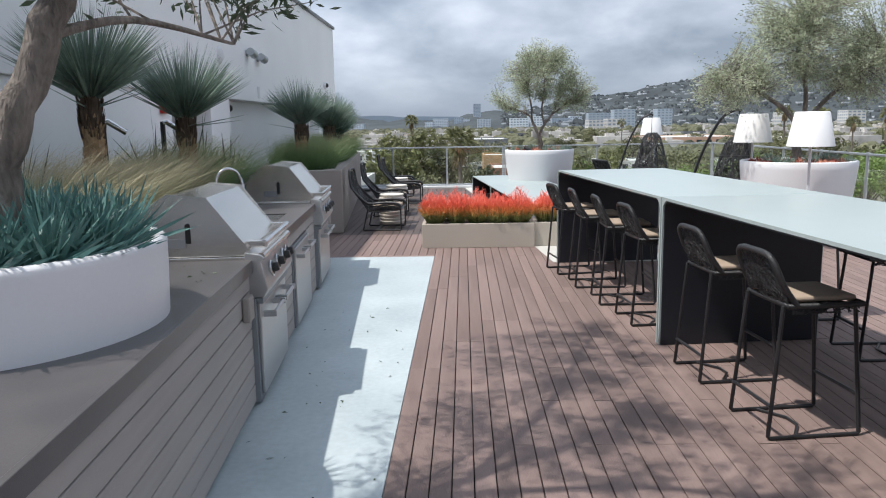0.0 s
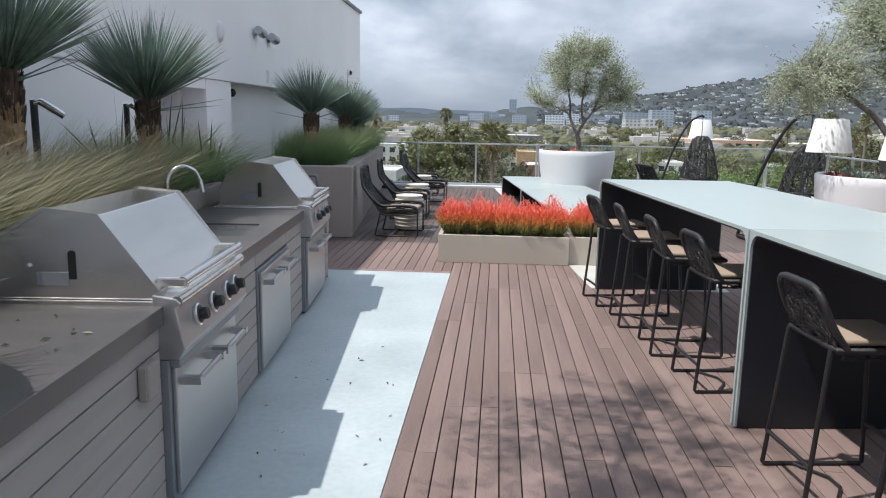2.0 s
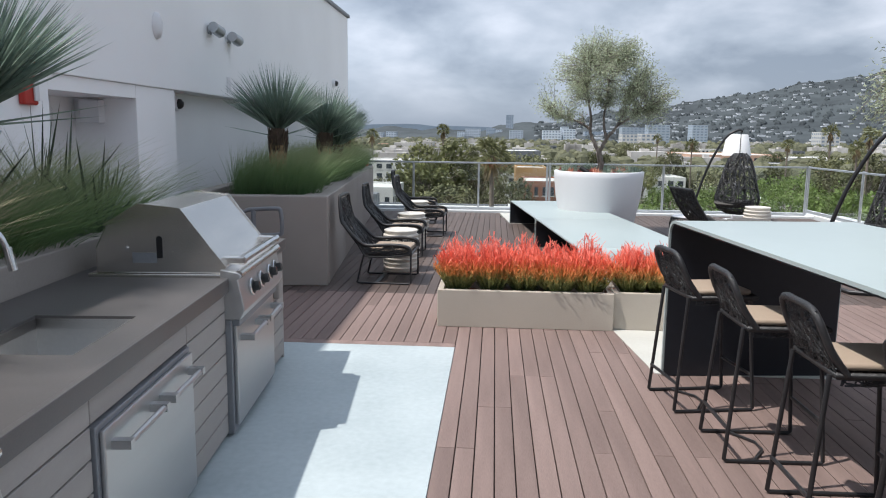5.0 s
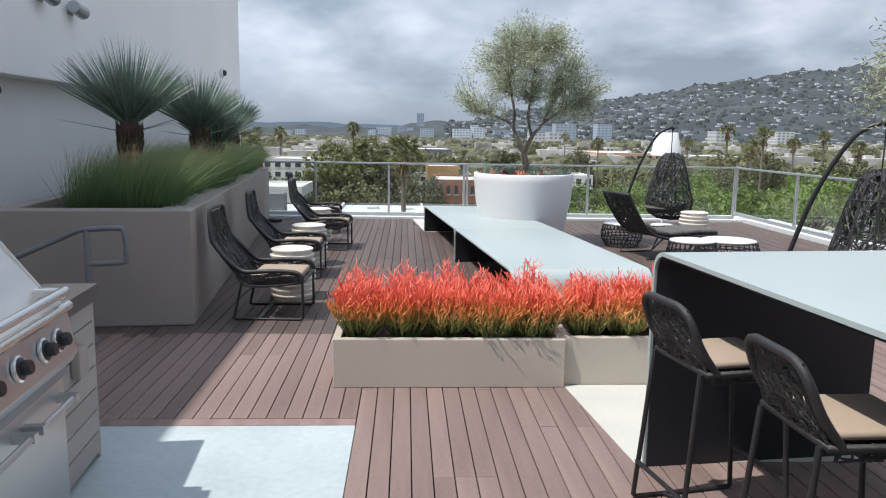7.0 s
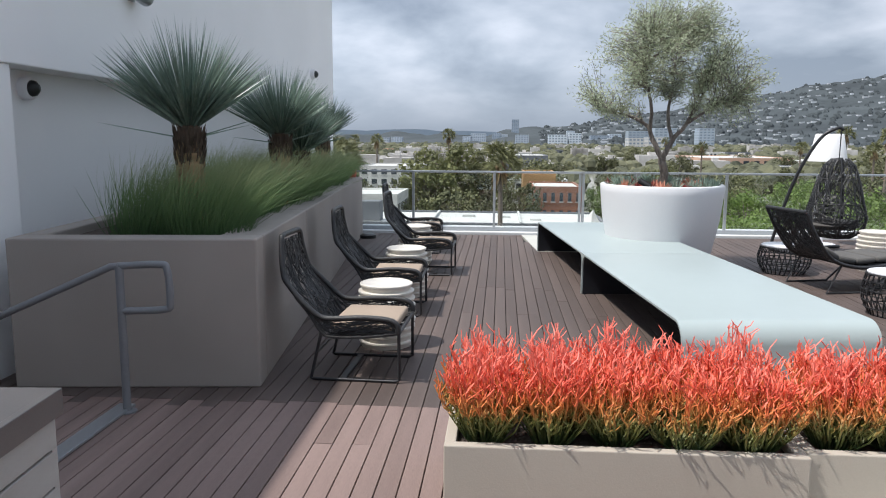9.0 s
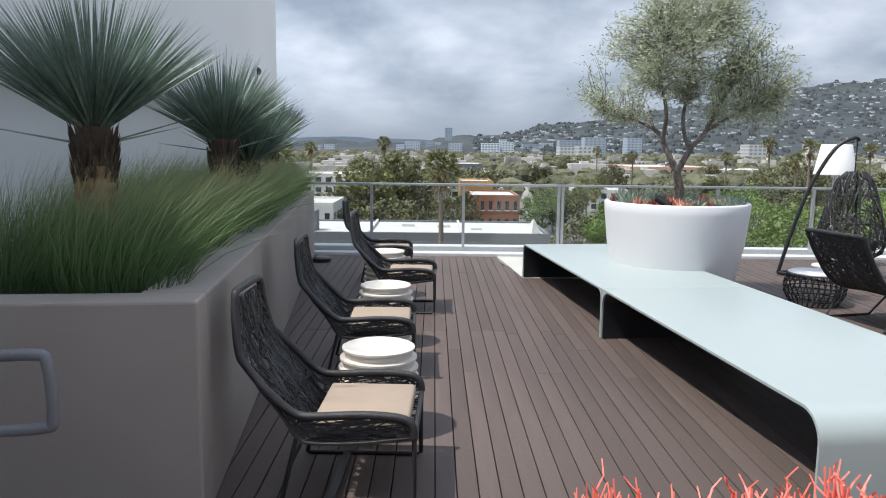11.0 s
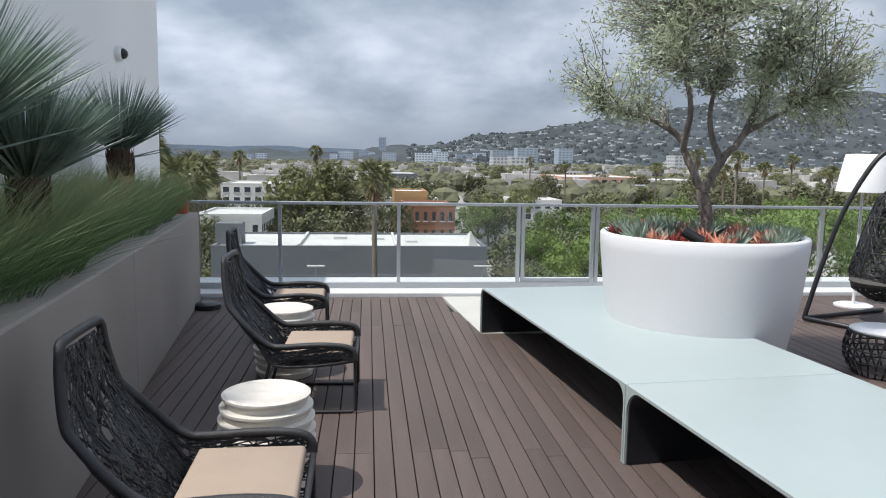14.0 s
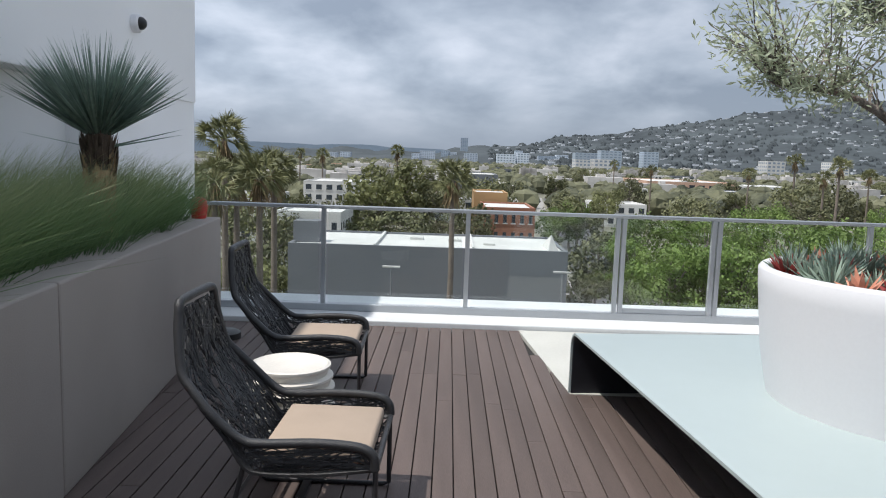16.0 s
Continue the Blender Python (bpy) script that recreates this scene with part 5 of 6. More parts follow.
wall_light(12.5, 2.83)
wall_light(13.15, 2.80)
v = thing("wall_vent", pose(WALL_X, 11.06, 2.68), "white half-round wall vent cover", "vent")
Shape().lathe([(0.09, 0), (0.085, 0.03), (0.05, 0.055)], 20, cap_top=True).move(Matrix.Rotation(math.pi / 2, 4, "Y") @ Matrix.Scale(1.5, 4, (1, 0, 0))).ob("cover", M_WHITE, v, smooth=60)
pl = thing("wall_plate", pose(WALL_X, 13.1, 2.22), "small white wall plate", "wall plate")
Shape().box(0, 0.012, -0.06, 0.06, -0.10, 0.10).ob("plate", M_WHITE, pl, bevel=0.004)
al = thing("fire_alarm", pose(WALL_X - 0.025, 8.87, 1.91), "red fire alarm sounder on the wall", "alarm")
Shape().box(0, 0.05, -0.09, 0.09, -0.11, 0.11).ob("body", M_RED, al, bevel=0.015)
Shape().box(0.05, 0.07, 0.02, 0.075, -0.08, 0.08).ob("strobe", M_WHITE, al, bevel=0.008)
nb = thing("niche_box", pose(-3.64, 10.602, 1.80), "white box fixed to the niche wall", "junction box")
Shape().box(-0.10, 0.10, -0.12, 0, -0.11, 0.11).ob("body", M_WHITE, nb, bevel=0.008)
for y, z in ((19.4, 2.66), (11.95, 1.93)):
    cm = thing("security_camera", pose(WALL_X if y > 15 else WALL_X - 0.24, y, z), "white dome security camera on the wall", "camera", "security cameras")
    Shape().lathe([(0.085, 0), (0.085, 0.05), (0.07, 0.065)], 20, cap_top=True).move(Matrix.Rotation(math.pi / 2, 4, "Y")).ob("housing", M_WHITE, cm, smooth=50)
    Shape().lathe([(0.06, 0.06), (0.055, 0.09), (0.03, 0.115), (0.0, 0.12)], 16).move(Matrix.Rotation(math.pi / 2, 4, "Y")).ob("dome", M_BLACK, cm, smooth=60)
cup = thing("red_lantern", GREY @ pose(-0.15, 7.6, GH), "small red plastic pot on the planter edge", "pot")
Shape().lathe([(0.06, 0), (0.075, 0.10), (0.06, 0.16), (0.02, 0.18)], 16, cap_top=True).ob("pot", M_RED, cup, smooth=50)
dp = thing("drain_pad", GREY @ pose(0.12, 7.3, 0.0), "black rubber furniture pad on the deck", "pad")
Shape().lathe([(0.13, 0.002), (0.13, 0.05), (0.09, 0.07)], 20, cap_top=True).ob("pad", M_BLACK, dp, smooth=50)

ps = thing("planter_spotlight", pose(1.69, 15.42, 0.99), "small black spotlight among the succulents", "spotlight")
Shape().tube([(0, 0, 0), (0, 0, 0.08)], 0.012, 8).ob("stake", M_BLACK, ps, smooth=50)
Shape().tube([(-0.05, 0.03, 0.13), (0.06, -0.03, 0.06)], 0.036, 14).ob("head", M_BLACK, ps, smooth=50)

# fallen olive leaves on the pad and the counter
rl = random.Random(44)
fallen = Shape()
for i in range(46):
    x, y = rl.uniform(-0.8, -0.05), rl.uniform(1.2, 6.5)
    a, L = rl.uniform(0, 6.28), rl.uniform(0.02, 0.045)
    d = Vector((math.cos(a), math.sin(a), 0)) * L
    w = Vector((-d.y, d.x, 0)) * 0.16
    p = Vector((x, y, 0.004))
    fallen.put([p, p + d * .5 + w + Vector((0, 0, .006)), p + d, p + d * .5 - w], [(0, 1, 2, 3)])
for i in range(14):
    p = KITCHEN @ Vector((rl.uniform(-0.72, -0.08), rl.uniform(-0.72, -0.1), KTOP + 0.004))
    a, L = rl.uniform(0, 6.28), rl.uniform(0.02, 0.05)
    d = Vector((math.cos(a), math.sin(a), 0)) * L
    w = Vector((-d.y, d.x, 0)) * 0.16
    fallen.put([p, p + d * .5 + w + Vector((0, 0, .006)), p + d, p + d * .5 - w], [(0, 1, 2, 3)])
tagged(fallen.ob("fallen_leaf", M_OLIVEDARK), "scattered dry olive leaves on pad and counter", "leaf litter", kind="stuff")

# ---------------------------------------------------------------- deck boards
PITCH, BW = 0.1024, 0.0965
# darker copy of the board material, for the deck past about y = 10.9
M_PLANK2 = mat("far_darker_board", (0.092, 0.069, 0.061), 0.62, 0, 0.22, 1.5, 50, 0.3, per_object=0.16, stretch=(6, 0.5, 6), tint=(0.112, 0.085, 0.076), spec=0.35)
rd = random.Random(7)
floor = bpy.data.objects["floor"]
cache = {}
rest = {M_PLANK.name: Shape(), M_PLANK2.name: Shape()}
count = 0


for i in range(-52, 68):
    x = i * PITCH + 0.003
    if x < -5.2 or x > 6.75:
        continue
    if -1.47 < x + BW / 2 < 0.0:
        cuts = [9.105]
    else:
        cuts = [-7.5]
    y = cuts[0]
    first = True
    while y < 19.06:
        L = rd.choice((2.44, 3.05, 3.66)) if not first else rd.choice((1.22, 1.83, 2.44, 3.05))
        first = False
        y1 = min(y + L, 19.06)
        if y < 10.9 < y1 and y1 - 10.9 > 0.3 and 10.9 - y > 0.3:
            y1 = 10.9
        # ends at the pale patches
        if 0.40 < x < 2.2 and y1 > 17.25 and y < 19.06:
            lim = 17.25 if x > 0.58 else 19.06 - (x - 0.38) * 9.5
            y1 = min(y1, max(y + 0.02, lim))
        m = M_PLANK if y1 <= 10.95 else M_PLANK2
        near = -1.9 < x < 1.45 and y > 1.0 and count < 296
        if y1 - y > 0.05:
            if near:
                key = (round(y1 - y, 2), m.name)
                if key not in cache:
                    cache[key] = Shape().box(0, BW, 0.002, y1 - y - 0.002, -0.028, 0.0).mesh("deck_board", m, bevel=0.0025)
                o = new("deck_board", cache[key])
                o.parent = floor
                o.location = (x, y, rd.uniform(-0.001, 0.001))
                count += 1
            else:
                rest[m.name].box(x, x + BW, y + 0.002, y1 - 0.002, -0.028, rd.uniform(-0.001, 0.001))
        if y1 >= 17.2 and 0.4 < x < 2.2:
            break
        y = y1
o = Shape().box(-1.45, -0.002, 9.004, 9.10, -0.028, 0.0).ob("deck_board", M_PLANK, floor, bevel=0.0025)
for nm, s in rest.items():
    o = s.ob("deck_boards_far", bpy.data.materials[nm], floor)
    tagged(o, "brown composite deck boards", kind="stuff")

# ---------------------------------------------------------------- the town below and the hills
GZ = -14.0
structure(Shape().put([(-5000, -1500, GZ), (5000, -1500, GZ), (5000, 9000, GZ), (-5000, 9000, GZ)], [(0, 1, 2, 3)]).ob("ground", M_GROUND), "town ground of lawns, yards and car parks")
EYE = Vector((-0.27, 12.4, 1.55))


def spot(az, dist, z=GZ):
    """A place at a sideways slope and distance ahead of the end of the walk."""
    return Vector((EYE.x + az * dist, EYE.y + dist, z))


# streets
structure(Shape().prism([(9.5, 40), (19, 40), (51.2, 320), (39, 320)], GZ + 0.02, GZ + 0.06).ob("road", M_ASPHALT), "grey asphalt street")
structure(Shape().prism([(-40, 36), (60, 36), (60, 46), (-40, 46)], GZ + 0.01, GZ + 0.05).ob("road_cross", M_ASPHALT), "grey asphalt cross street")
structure(Shape().prism([(7.0, 46), (9.4, 46), (38.2, 320), (35.2, 320)], GZ + 0.02, GZ + 0.16).ob("pavement", M_PAVE), "concrete pavement with kerb")
structure(Shape().prism([(22, 50), (60, 50), (95, 140), (34, 140)], GZ + 0.01, GZ + 0.07).ob("car_park", M_PAVE), "pale concrete car park")


def building(name, x0, x1, y0, y1, top, material, label, roof=None, storeys=0, bays=0, window=M_WINDOW, parapet=0.35, group="", win=(0.55, 0.5)):
    b = thing(name, Matrix.Translation(((x0 + x1) / 2, y0, GZ)), label, "building", group)
    w, d, h = (x1 - x0) / 2, y1 - y0, top - GZ
    Shape().box(-w, w, 0, d, 0, h - parapet).ob("wall", material, b)
    rim = Shape()
    t = 0.3
    rim.box(-w, w, 0, t, h - parapet, h).box(-w, w, d - t, d, h - parapet, h).box(-w, -w + t, t, d - t, h - parapet, h).box(w - t, w, t, d - t, h - parapet, h)
    rim.ob("parapet", material, b)
    Shape().box(-w + t, w - t, t, d - t, h - parapet, h - parapet + 0.08).ob("roof", roof or M_ROOF, b)
    if storeys and bays:
        s, f = Shape(), Shape()
        sh, bw = (h - parapet) / storeys, 2 * w / bays
        for i in range(storeys):
            for j in range(bays):
                cx, z = -w + (j + 0.5) * bw, (i + 0.28) * sh
                s.box(cx - bw * win[0] / 2, cx + bw * win[0] / 2, -0.03, 0.02, z, z + sh * win[1])
                f.box(cx - bw * win[0] / 2 - 0.12, cx + bw * win[0] / 2 + 0.12, -0.12, 0.0, z - 0.15, z)
        tagged(s.ob("window", window, b), kind="stuff")
        if bays < 12:
            tagged(f.ob("window_sill", M_OFFWHITE, b), kind="stuff")
        sd, bd = Shape(), max(2, round(d / bw))
        for i in range(storeys):
            for j in range(bd):
                cy, z = (j + 0.5) * d / bd, (i + 0.28) * sh
                for sx in (-w, w):
                    sd.box(sx - 0.03, sx + 0.03, cy - d / bd * win[0] / 2, cy + d / bd * win[0] / 2, z, z + sh * win[1])
        tagged(sd.ob("window", window, b), kind="stuff")
    return b


gb = building("grey_hall", -13.2, 9.6, 72.4, 83.5, -5.75, M_GREYBLDG, "long windowless grey hall with pale flat roof", parapet=0.25)
Shape().box(-4.5, -4.3, 0.3, 10.8, 8.05, 8.35).box(3.6, 3.8, 0.3, 10.8, 8.05, 8.35).ob("roof_seam", M_ROOF, gb)
for x, y, w in ((-10.3, 2.0, 1.1), (2.2, 6.0, 0.6), (5.2, 4.0, 0.5), (-1.2, 6.5, 0.6)):
    Shape().box(x - w, x + w, y, y + w * 1.6, 8.03, 8.03 + w * (1.7 if w > 1 else 0.5)).ob("roof_unit", M_GREYBLDG if w > 1 else M_ROOF, gb, bevel=0.05)
Shape().put([(9.9, 1.0, 7.9), (10.9, 1.0, 7.9), (10.1, 1.0, 9.5), (9.9, 6, 7.9)], [(0, 1, 2), (0, 2, 3), (1, 3, 2)]).ob("roof_fin", M_OFFWHITE, gb)
for x in (-4.6, 8.9):
    sl = thing("street_lamp", Matrix.Translation((x, 70.5, GZ)), "grey twin-head street lamp", "street lamp", "street lamps")
    Shape().tube([(0, 0, 0), (0, 0, 6.8)], 0.09, 8, 0.06).ob("pole", M_COPING, sl, smooth=60)
    Shape().box(-0.7, 0.7, -0.1, 0.1, 6.75, 6.9).ob("head", M_OFFWHITE, sl, bevel=0.03)
building("brick_building", 5.0, 12.6, 122, 136, -5.5, M_BRICK, "red brick building with white-framed windows", roof=M_ROOF, storeys=3, bays=6, win=(0.42, 0.5))
building("mustard_block", 4.0, 9.6, 137, 148, -4.0, M_MUSTARD, "mustard yellow rendered block", storeys=0)
building("white_house", -21.5, -13.5, 104, 116, -5.6, M_OFFWHITE, "white two-storey house with flat roof", storeys=3, bays=5, win=(0.4, 0.35))
building("white_house", -42, -31, 140, 156, -6.0, M_OFFWHITE, "white apartment house with balconies", storeys=3, bays=4)
building("white_house", -33, -19, 180, 200, -4.6, M_OFFWHITE, "white apartment house with balconies", storeys=4, bays=6)
building("grey_block", 0, 14, 230, 260, -3.0, M_GREYBLDG, "grey flat-roofed commercial block", storeys=0)
building("peach_mall", 84, 122, 330, 380, -5.5, M_PINK, "peach rendered long shopping hall", storeys=2, bays=9)
building("peach_mall", 125, 160, 350, 390, -7.0, M_OFFWHITE, "white flat-roofed long hall", storeys=2, bays=9)

rc = random.Random(99)
# mid-distance houses
for i in range(70):
    d = rc.uniform(150, 900)
    az = rc.uniform(-0.42, 0.75)
    if abs(az - (0.11 + 3.0 / d)) < 0.03:
        continue
    p = spot(az, d)
    w, h = rc.uniform(4, 9), rc.uniform(4, 8.5)
    building("house", p.x - w, p.x + w, p.y, p.y + rc.uniform(8, 16), GZ + h, rc.choice((M_OFFWHITE, M_OFFWHITE, M_PINK, M_BEIGE, M_GREYBLDG)), "small flat-roofed house among trees", roof=rc.choice((M_ROOF, M_ROOF, M_GREYBLDG)), storeys=2, bays=rc.randint(3, 5), group="houses of the town")
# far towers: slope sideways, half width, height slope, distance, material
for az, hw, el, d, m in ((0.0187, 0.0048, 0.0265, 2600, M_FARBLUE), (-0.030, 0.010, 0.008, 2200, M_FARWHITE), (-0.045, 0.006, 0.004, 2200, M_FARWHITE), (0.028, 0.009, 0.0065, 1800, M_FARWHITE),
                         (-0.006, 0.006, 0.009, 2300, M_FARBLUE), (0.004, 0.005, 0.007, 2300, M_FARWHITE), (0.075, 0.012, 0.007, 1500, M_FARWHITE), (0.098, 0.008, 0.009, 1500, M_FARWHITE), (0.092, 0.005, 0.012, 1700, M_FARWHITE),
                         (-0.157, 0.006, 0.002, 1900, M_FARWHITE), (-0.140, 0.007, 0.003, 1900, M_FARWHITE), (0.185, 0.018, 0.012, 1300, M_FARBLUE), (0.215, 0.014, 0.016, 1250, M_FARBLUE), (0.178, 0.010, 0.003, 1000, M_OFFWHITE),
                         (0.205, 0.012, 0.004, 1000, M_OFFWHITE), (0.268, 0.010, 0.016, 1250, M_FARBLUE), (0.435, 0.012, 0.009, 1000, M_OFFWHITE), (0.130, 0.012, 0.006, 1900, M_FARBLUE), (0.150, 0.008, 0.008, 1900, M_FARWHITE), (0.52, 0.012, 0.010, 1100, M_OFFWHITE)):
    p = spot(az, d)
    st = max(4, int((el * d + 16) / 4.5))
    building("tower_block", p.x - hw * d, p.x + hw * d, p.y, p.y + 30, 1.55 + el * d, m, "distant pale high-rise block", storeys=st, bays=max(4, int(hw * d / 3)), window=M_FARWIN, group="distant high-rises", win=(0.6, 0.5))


def city_tree(seed, material, h=9.0, w=4.0, clumps=26, per=75, size=0.24):
    rnd = random.Random(seed)
    t = thing("street_tree", Matrix.Identity(4), "leafy green street tree", "tree", "street trees")
    wood = Shape().tube(spline([(0, 0, 0), (0.1, 0, h * 0.2), (-0.1, 0.1, h * 0.45), (0, 0, h * 0.8)], 3), 0.22, 6, 0.05)
    leaf = Shape()
    for i in range(clumps):
        a, r = rnd.uniform(0, 6.28), math.sqrt(rnd.random())
        z = h * rnd.uniform(0.38, 0.93)
        k = math.sqrt(max(0.08, 1 - ((z / h - 0.6) / 0.42) ** 2))
        c = Vector((math.cos(a) * r * w * k, math.sin(a) * r * w * k, z))
        wood.tube([(0, 0, z * 0.6), c * 0.6 + Vector((0, 0, z * 0.35)), c], 0.07, 4, 0.02, cap=False)
        cr = rnd.uniform(0.6, 1.25) * w * 0.30
        for j in range(per):
            d = Vector((rnd.gauss(0, 1), rnd.gauss(0, 1), rnd.gauss(0, 0.8))).normalized()
            p = c + d * cr * rnd.uniform(0.55, 1.05)
            u = (d + Vector((rnd.gauss(0, .6), rnd.gauss(0, .6), rnd.gauss(0, .6)))).normalized().orthogonal().normalized()
            v = u.cross(d).normalized()
            s = size * rnd.uniform(0.6, 1.3)
            leaf.put([p - u * s, p + v * s * 0.7, p + u * s, p - v * s * 0.7], [(0, 1, 2, 3)])
    wood.ob("trunk", M_BARK, t)
    tagged(leaf.ob("foliage", material, t), kind="stuff")
    return t


kinds = [city_tree(201, M_CITYTREE), city_tree(202, M_CITYDARK, 10, 5.0), city_tree(203, M_BRIGHT, 9, 4.2, 34, 150, 0.15), city_tree(204, M_BRIGHT, 8, 3.6, 30, 150, 0.14), city_tree(205, M_CITYDARK, 8, 4.5)]
for k, (az, d) in enumerate(((0.03, 105), (-0.02, 128), (0.36, 62), (0.30, 70), (-0.06, 110))):
    p = spot(az, d)
    kinds[k].matrix_world = Matrix.Translation(p)


def plant(k, az, d, s=1.0):
    p = spot(az, d)
    s = min(s, (15.6 - 0.052 * d) / 9.8) if d < 120 else s
    copy_thing(kinds[k], Matrix.Translation(p) @ Matrix.Rotation(rc.uniform(0, 6.28), 4, "Z")).scale = (s, s, s * rc.uniform(0.9, 1.15))


# bright trees over the street and the right-hand gardens
for az, d, s in ((0.255, 68, 1.0), (0.30, 60, 1.0), (0.35, 75, 1.3), (0.40, 60, 1.2), (0.45, 72, 1.35), (0.52, 64, 1.3), (0.58, 78, 1.5), (0.64, 66, 1.3), (0.26, 88, 1.2), (0.33, 95, 1.4), (0.42, 98, 1.5),
                 (0.15, 118, 1.0), (0.165, 132, 1.1), (0.50, 100, 1.5), (0.60, 105, 1.5), (0.70, 90, 1.5), (0.55, 56, 1.1), (0.47, 54, 1.0), (0.75, 75, 1.4)):
    plant(rc.choice((2, 3, 3, 2)), az, d, s)
for az, d, s in ((-0.075, 125, 1.45), (-0.10, 120, 1.3), (-0.045, 132, 1.3), (-0.16, 100, 0.9), (-0.12, 98, 0.8), (-0.21, 90, 0.9), (-0.03, 100, 0.7), (-0.08, 95, 0.65), (0.0, 98, 0.7), (0.19, 66, 0.72), (0.205, 74, 0.8), (-0.25, 75, 0.9), (-0.28, 60, 0.8), (-0.235, 64, 0.7), (-0.30, 90, 1.2), (-0.19, 72, 0.6)):
    plant(rc.choice((1, 4, 0)), az, d, s)
for i in range(210):
    d = 115 + 435 * rc.random() ** 1.3
    az = rc.uniform(-0.45, 0.85)
    if abs(az - (0.105 + 2.0 / d)) < 0.022:
        continue
    plant(rc.choice((0, 1, 4, 4, 1, 0)), az, d, rc.uniform(0.7, 1.15))


def fan_palm(seed, h):
    rnd = random.Random(seed)
    t = thing("fan_palm", Matrix.Identity(4), "tall fan palm with a skirt of dead fronds", "palm tree", "fan palms")
    Shape().tube([(0, 0, 0), (0.08, 0, h * 0.5), (0, 0, h)], 0.26, 8, 0.17).ob("trunk", M_PALMTRUNK, t, smooth=60)
    lv, dead = Shape(), Shape()
    for i in range(46):
        a, e = i * 2.399, rnd.uniform(-0.5, 1.35)
        d = Vector((math.cos(a) * math.cos(e), math.sin(a) * math.cos(e), math.sin(e)))
        b = Vector((0, 0, h)) + d * rnd.uniform(0.8, 1.25)
        lv.tube([(0, 0, h), b], 0.025, 3, cap=False)
        u = d.orthogonal().normalized()
        v = u.cross(d)
        for k in range(11):
            f = -1.25 + 2.5 * k / 10
            g = (d * math.cos(f) + v * math.sin(f) + Vector((0, 0, -0.15))).normalized()
            lv.blade(b, b + g * rnd.uniform(0.7, 1.05), 0.10, sag=0.18, steps=2)
    for i in range(70):
        a = rnd.uniform(0, 6.28)
        d = Vector((math.cos(a), math.sin(a), 0))
        z = h - rnd.uniform(0.1, 0.9)
        dead.blade(d * 0.2 + Vector((0, 0, z)), d * rnd.uniform(0.4, 0.9) + Vector((0, 0, z - rnd.uniform(0.8, 2.0))), 0.16, steps=2)
    lv.ob("fronds", M_PALM, t)
    dead.ob("dead_skirt", M_PALMDEAD, t)
    return t


palms = [fan_palm(1, 13.9), fan_palm(2, 16.2), fan_palm(3, 14.0)]
for k, (az, d) in enumerate(((0.005, 56), (-0.302, 46), (-0.255, 44))):
    palms[k].matrix_world = Matrix.Translation(spot(az, d))


def palm(k, az, d, s=1.0):
    copy_thing(palms[k], Matrix.Translation(spot(az, d)) @ Matrix.Rotation(rc.uniform(0, 6), 4, "Z")).scale = (s, s, s)


for k, az, d, s in ((2, -0.285, 47, 1.0), (2, -0.235, 50, 1.02), (2, -0.315, 42, 0.98), (0, -0.07, 200, 1.2), (1, 0.52, 120, 1.0), (1, 0.46, 150, 1.05), (2, 0.50, 135, 1.0), (1, 0.56, 140, 0.9), (2, 0.40, 180, 1.0), (1, 0.60, 160, 1.0), (2, 0.27, 210, 1.0), (0, -0.17, 190, 1.1), (2, 0.66, 130, 1.0), (0, 0.22, 300, 1.1), (2, -0.20, 240, 1.1), (1, 0.72, 140, 1.0)):
    palm(k, az, d, s)

# far woods: uneven clumps joined into one carpet
woods = Shape()
for i in range(6000):
    d = 210 + 2500 * rc.random() ** 1.6
    az = rc.uniform(-0.6, 0.95)
    if d < 330 and abs(az - 0.125) < 0.02:
        continue
    p = spot(az, d)
    s = rc.uniform(2.4, 5.2) * (1.0 if d < 700 else 1.25)
    ring = []
    k = 7
    for lv, (rr, zz) in enumerate(((0.7, 0.0), (1.0, 0.5), (0.75, 1.0), (0.3, 1.25))):
        for j in range(k):
            a = 6.283 * j / k
            q = rr * s * rc.uniform(0.75, 1.25)
            ring.append((p.x + q * math.cos(a), p.y + q * math.sin(a), GZ + s * 1.15 * zz + rc.uniform(0, 0.2) * s))
    f = [(lv * k + j, lv * k + (j + 1) % k, (lv + 1) * k + (j + 1) % k, (lv + 1) * k + j) for lv in range(3) for j in range(k)] + [tuple(3 * k + j for j in range(k))]
    woods.put(ring, f)
tagged(woods.ob("far_wood", M_FARWOOD), "distant tree canopy across the town", "woodland", kind="stuff")
# roofs of the town between the trees
roofs = Shape()
for i in range(270):
    d = 260 + 1500 * rc.random() ** 1.2
    p = spot(rc.uniform(-0.55, 0.9), d)
    w, h, l = rc.uniform(3, 9), rc.uniform(5, 10.5), rc.uniform(6, 12)
    roofs.box(p.x - w, p.x + w, p.y, p.y + l, GZ, GZ + h)
    roofs.box(p.x - w * 0.4, p.x + w * 0.1, p.y + l * 0.3, p.y + l * 0.6, GZ + h, GZ + h + 1.2)
tagged(roofs.ob("far_house", M_FARHOUSE), "pale low houses among distant trees", "houses", kind="stuff")

# hillside with houses, and a far range
def ridge(az):
    """Height slope of the skyline above the horizon at a sideways slope."""
    t = min(1.0, max(0.0, (az + 0.02) / 0.63))
    return 0.006 + 0.096 * t ** 1.05 + 0.004 * noise.noise(Vector((az * 14, 0.3, 0))) + 0.0035 * noise.noise(Vector((az * 60, 1.3, 0)))


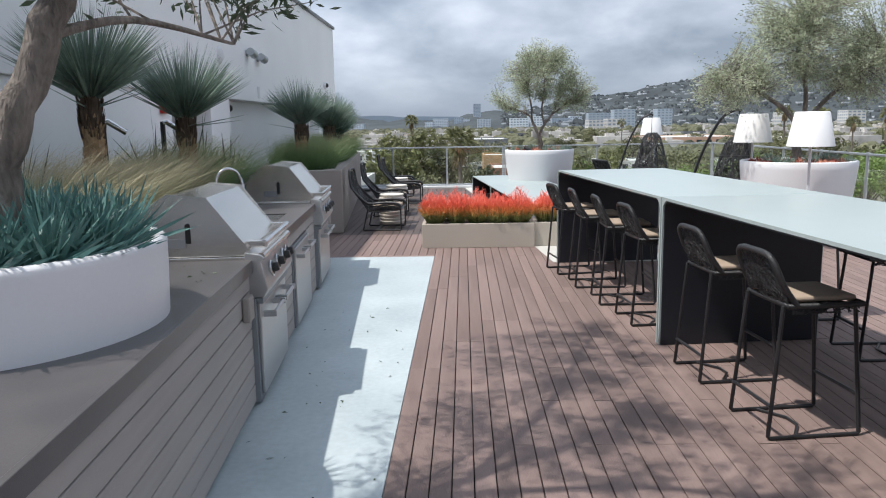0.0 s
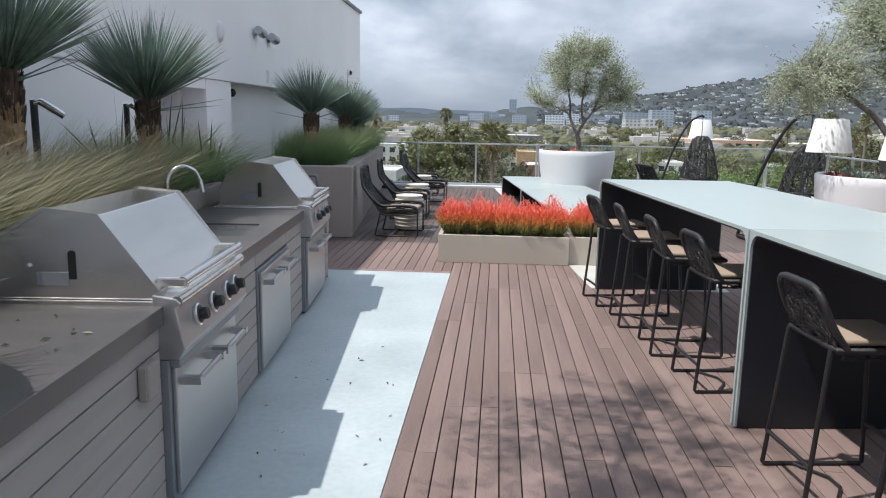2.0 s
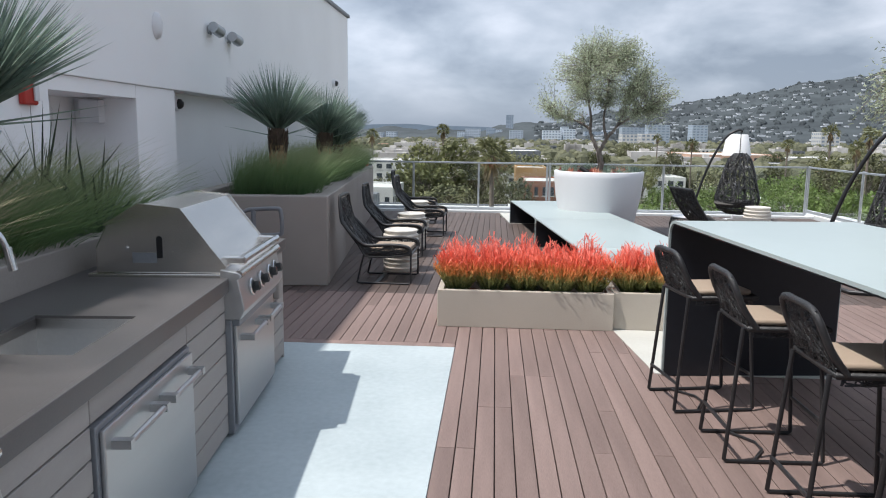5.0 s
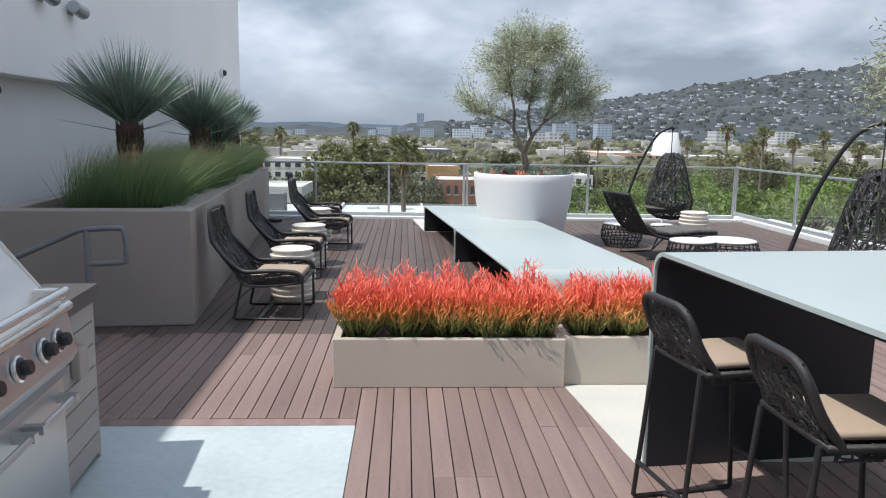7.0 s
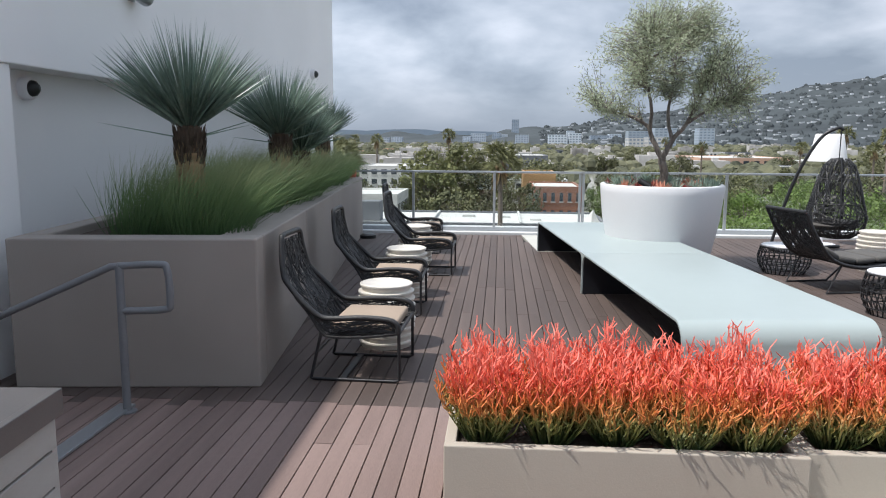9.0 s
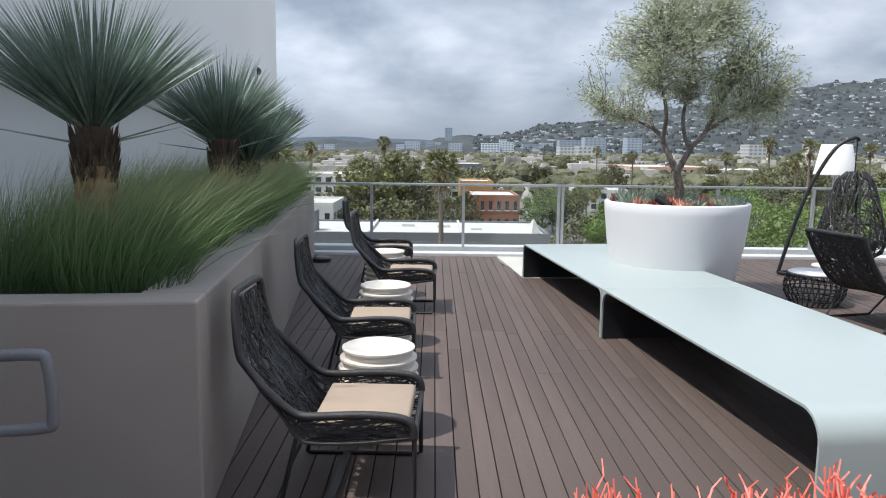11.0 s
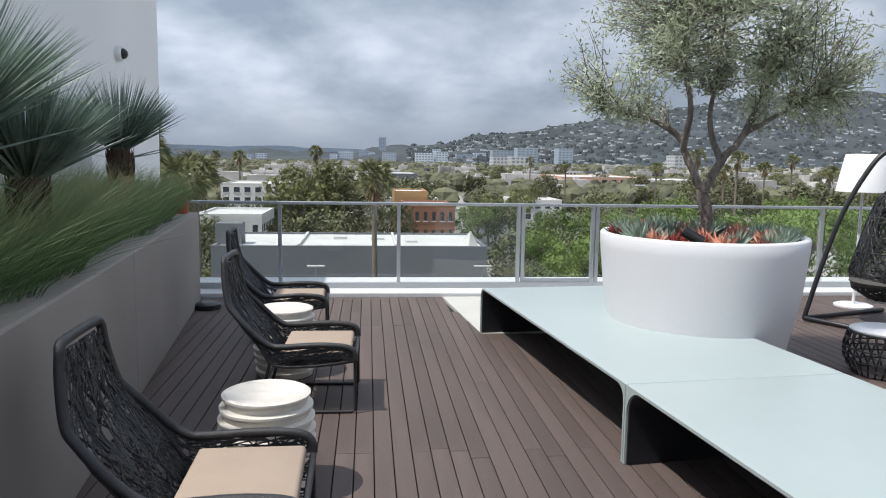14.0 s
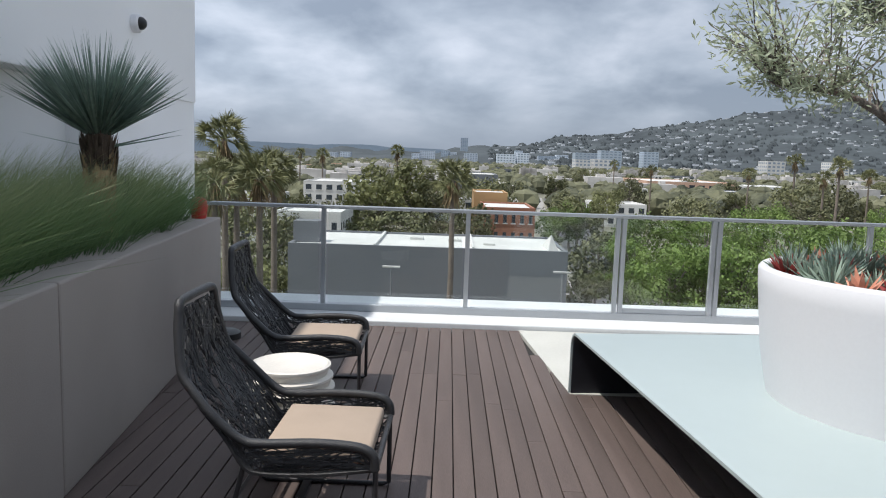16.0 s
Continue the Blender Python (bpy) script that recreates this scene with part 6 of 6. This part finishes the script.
hv, hf, NA, ND = [], [], 200, 34
for i in range(NA + 1):
    az = -0.25 + 1.6 * i / NA
    for j in range(ND + 1):
        f = j / ND
        d = 1500 + 1500 * f
        base = spot(az, d)
        top = ridge(az) * 3000 + 15
        z = GZ + top * (f ** 1.25) + 16 * noise.noise(Vector((base.x * 0.006, base.y * 0.006, 0))) * f + 7 * noise.noise(Vector((base.x * 0.02, base.y * 0.02, 5))) * f
        hv.append((base.x, base.y, z))
for i in range(NA):
    for j in range(ND):
        a = i * (ND + 1) + j
        hf.append((a, a + ND + 1, a + ND + 2, a + 1))
structure(Shape().put(hv, hf).ob("backdrop_hill", M_HILL, smooth=True), "dark scrubby hillside dotted with houses")
hh, ht = Shape(), Shape()
for i in range(2400):
    az, f = rc.uniform(0.05, 1.0), rc.random()
    d = 1500 + 1500 * f
    base = spot(az, d)
    top = ridge(az) * 3000 + 15
    z = GZ + top * (f ** 1.25) + 16 * noise.noise(Vector((base.x * 0.006, base.y * 0.006, 0))) * f + 7 * noise.noise(Vector((base.x * 0.02, base.y * 0.02, 5))) * f
    if i < 800:
        w, h = rc.uniform(2.5, 8), rc.uniform(2, 4.5)
        hh.box(base.x - w, base.x + w, base.y, base.y + 9, z - 4, z + h)
    else:
        s = rc.uniform(5, 10)
        ht.put([(base.x - s, base.y, z - 2), (base.x - s * 0.6, base.y, z + s * 0.7), (base.x + s * 0.2, base.y, z + s), (base.x + s * 0.8, base.y, z + s * 0.5), (base.x + s, base.y, z - 2), (base.x, base.y - s, z + s * 0.2)],
               [(0, 5, 1), (1, 5, 2), (2, 5, 3), (3, 5, 4)])
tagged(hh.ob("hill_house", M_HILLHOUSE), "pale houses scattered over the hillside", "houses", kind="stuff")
tagged(ht.ob("hill_tree", M_HILL), "dark trees on the hillside", "woodland", kind="stuff")
fr = []
for i in range(121):
    az = -1.2 + 2.4 * i / 120
    p = spot(az, 4500)
    fr.append((p.x, p.y, GZ))
for i in range(121):
    az = -1.2 + 2.4 * i / 120
    p = spot(az, 4500)
    fr.append((p.x, p.y, 1.55 + 4500 * (0.011 + 0.010 * noise.noise(Vector((az * 5, 2.2, 0))) + 0.003 * noise.noise(Vector((az * 30, 2.2, 0))))))
structure(Shape().put(fr, [(i, i + 1, 122 + i, 121 + i) for i in range(120)]).ob("backdrop_range", M_FARHILL), "far mountain range with haze blue in its colour")


def parked_car(m, paint):
    c = thing("parked_car", m, "parked family car on the street", "car", "parked cars")
    body = [(-2.1, 0.35), (2.1, 0.35), (2.15, 0.75), (1.2, 0.90), (0.6, 1.40), (-1.0, 1.42), (-1.7, 0.95), (-2.15, 0.85)]
    Shape().side(body, -0.85, 0.85).ob("body", paint, c, bevel=0.06)
    glass = [(1.05, 0.93), (0.58, 1.34), (-0.95, 1.36), (-1.5, 0.96)]
    Shape().side(glass, -0.86, 0.86).ob("window", M_WINDOW, c)
    for x in (-1.3, 1.3):
        for y in (-0.72, 0.72):
            Shape().tube([(x, y - 0.11, 0.33), (x, y + 0.11, 0.33)], 0.33, 16).ob("wheel", M_BLACK, c)


for az, d, a, pm in ((0.205, 118, 5, M_OFFWHITE), (0.222, 112, 8, M_GREYBLDG), (-0.245, 70, 80, M_OFFWHITE), (-0.26, 66, 85, M_GREYBLDG), (0.25, 125, 15, M_OFFWHITE)):
    parked_car(Matrix.Translation(spot(az, d, GZ + 0.08)) @ Matrix.Rotation(radians(a), 4, "Z"), pm)
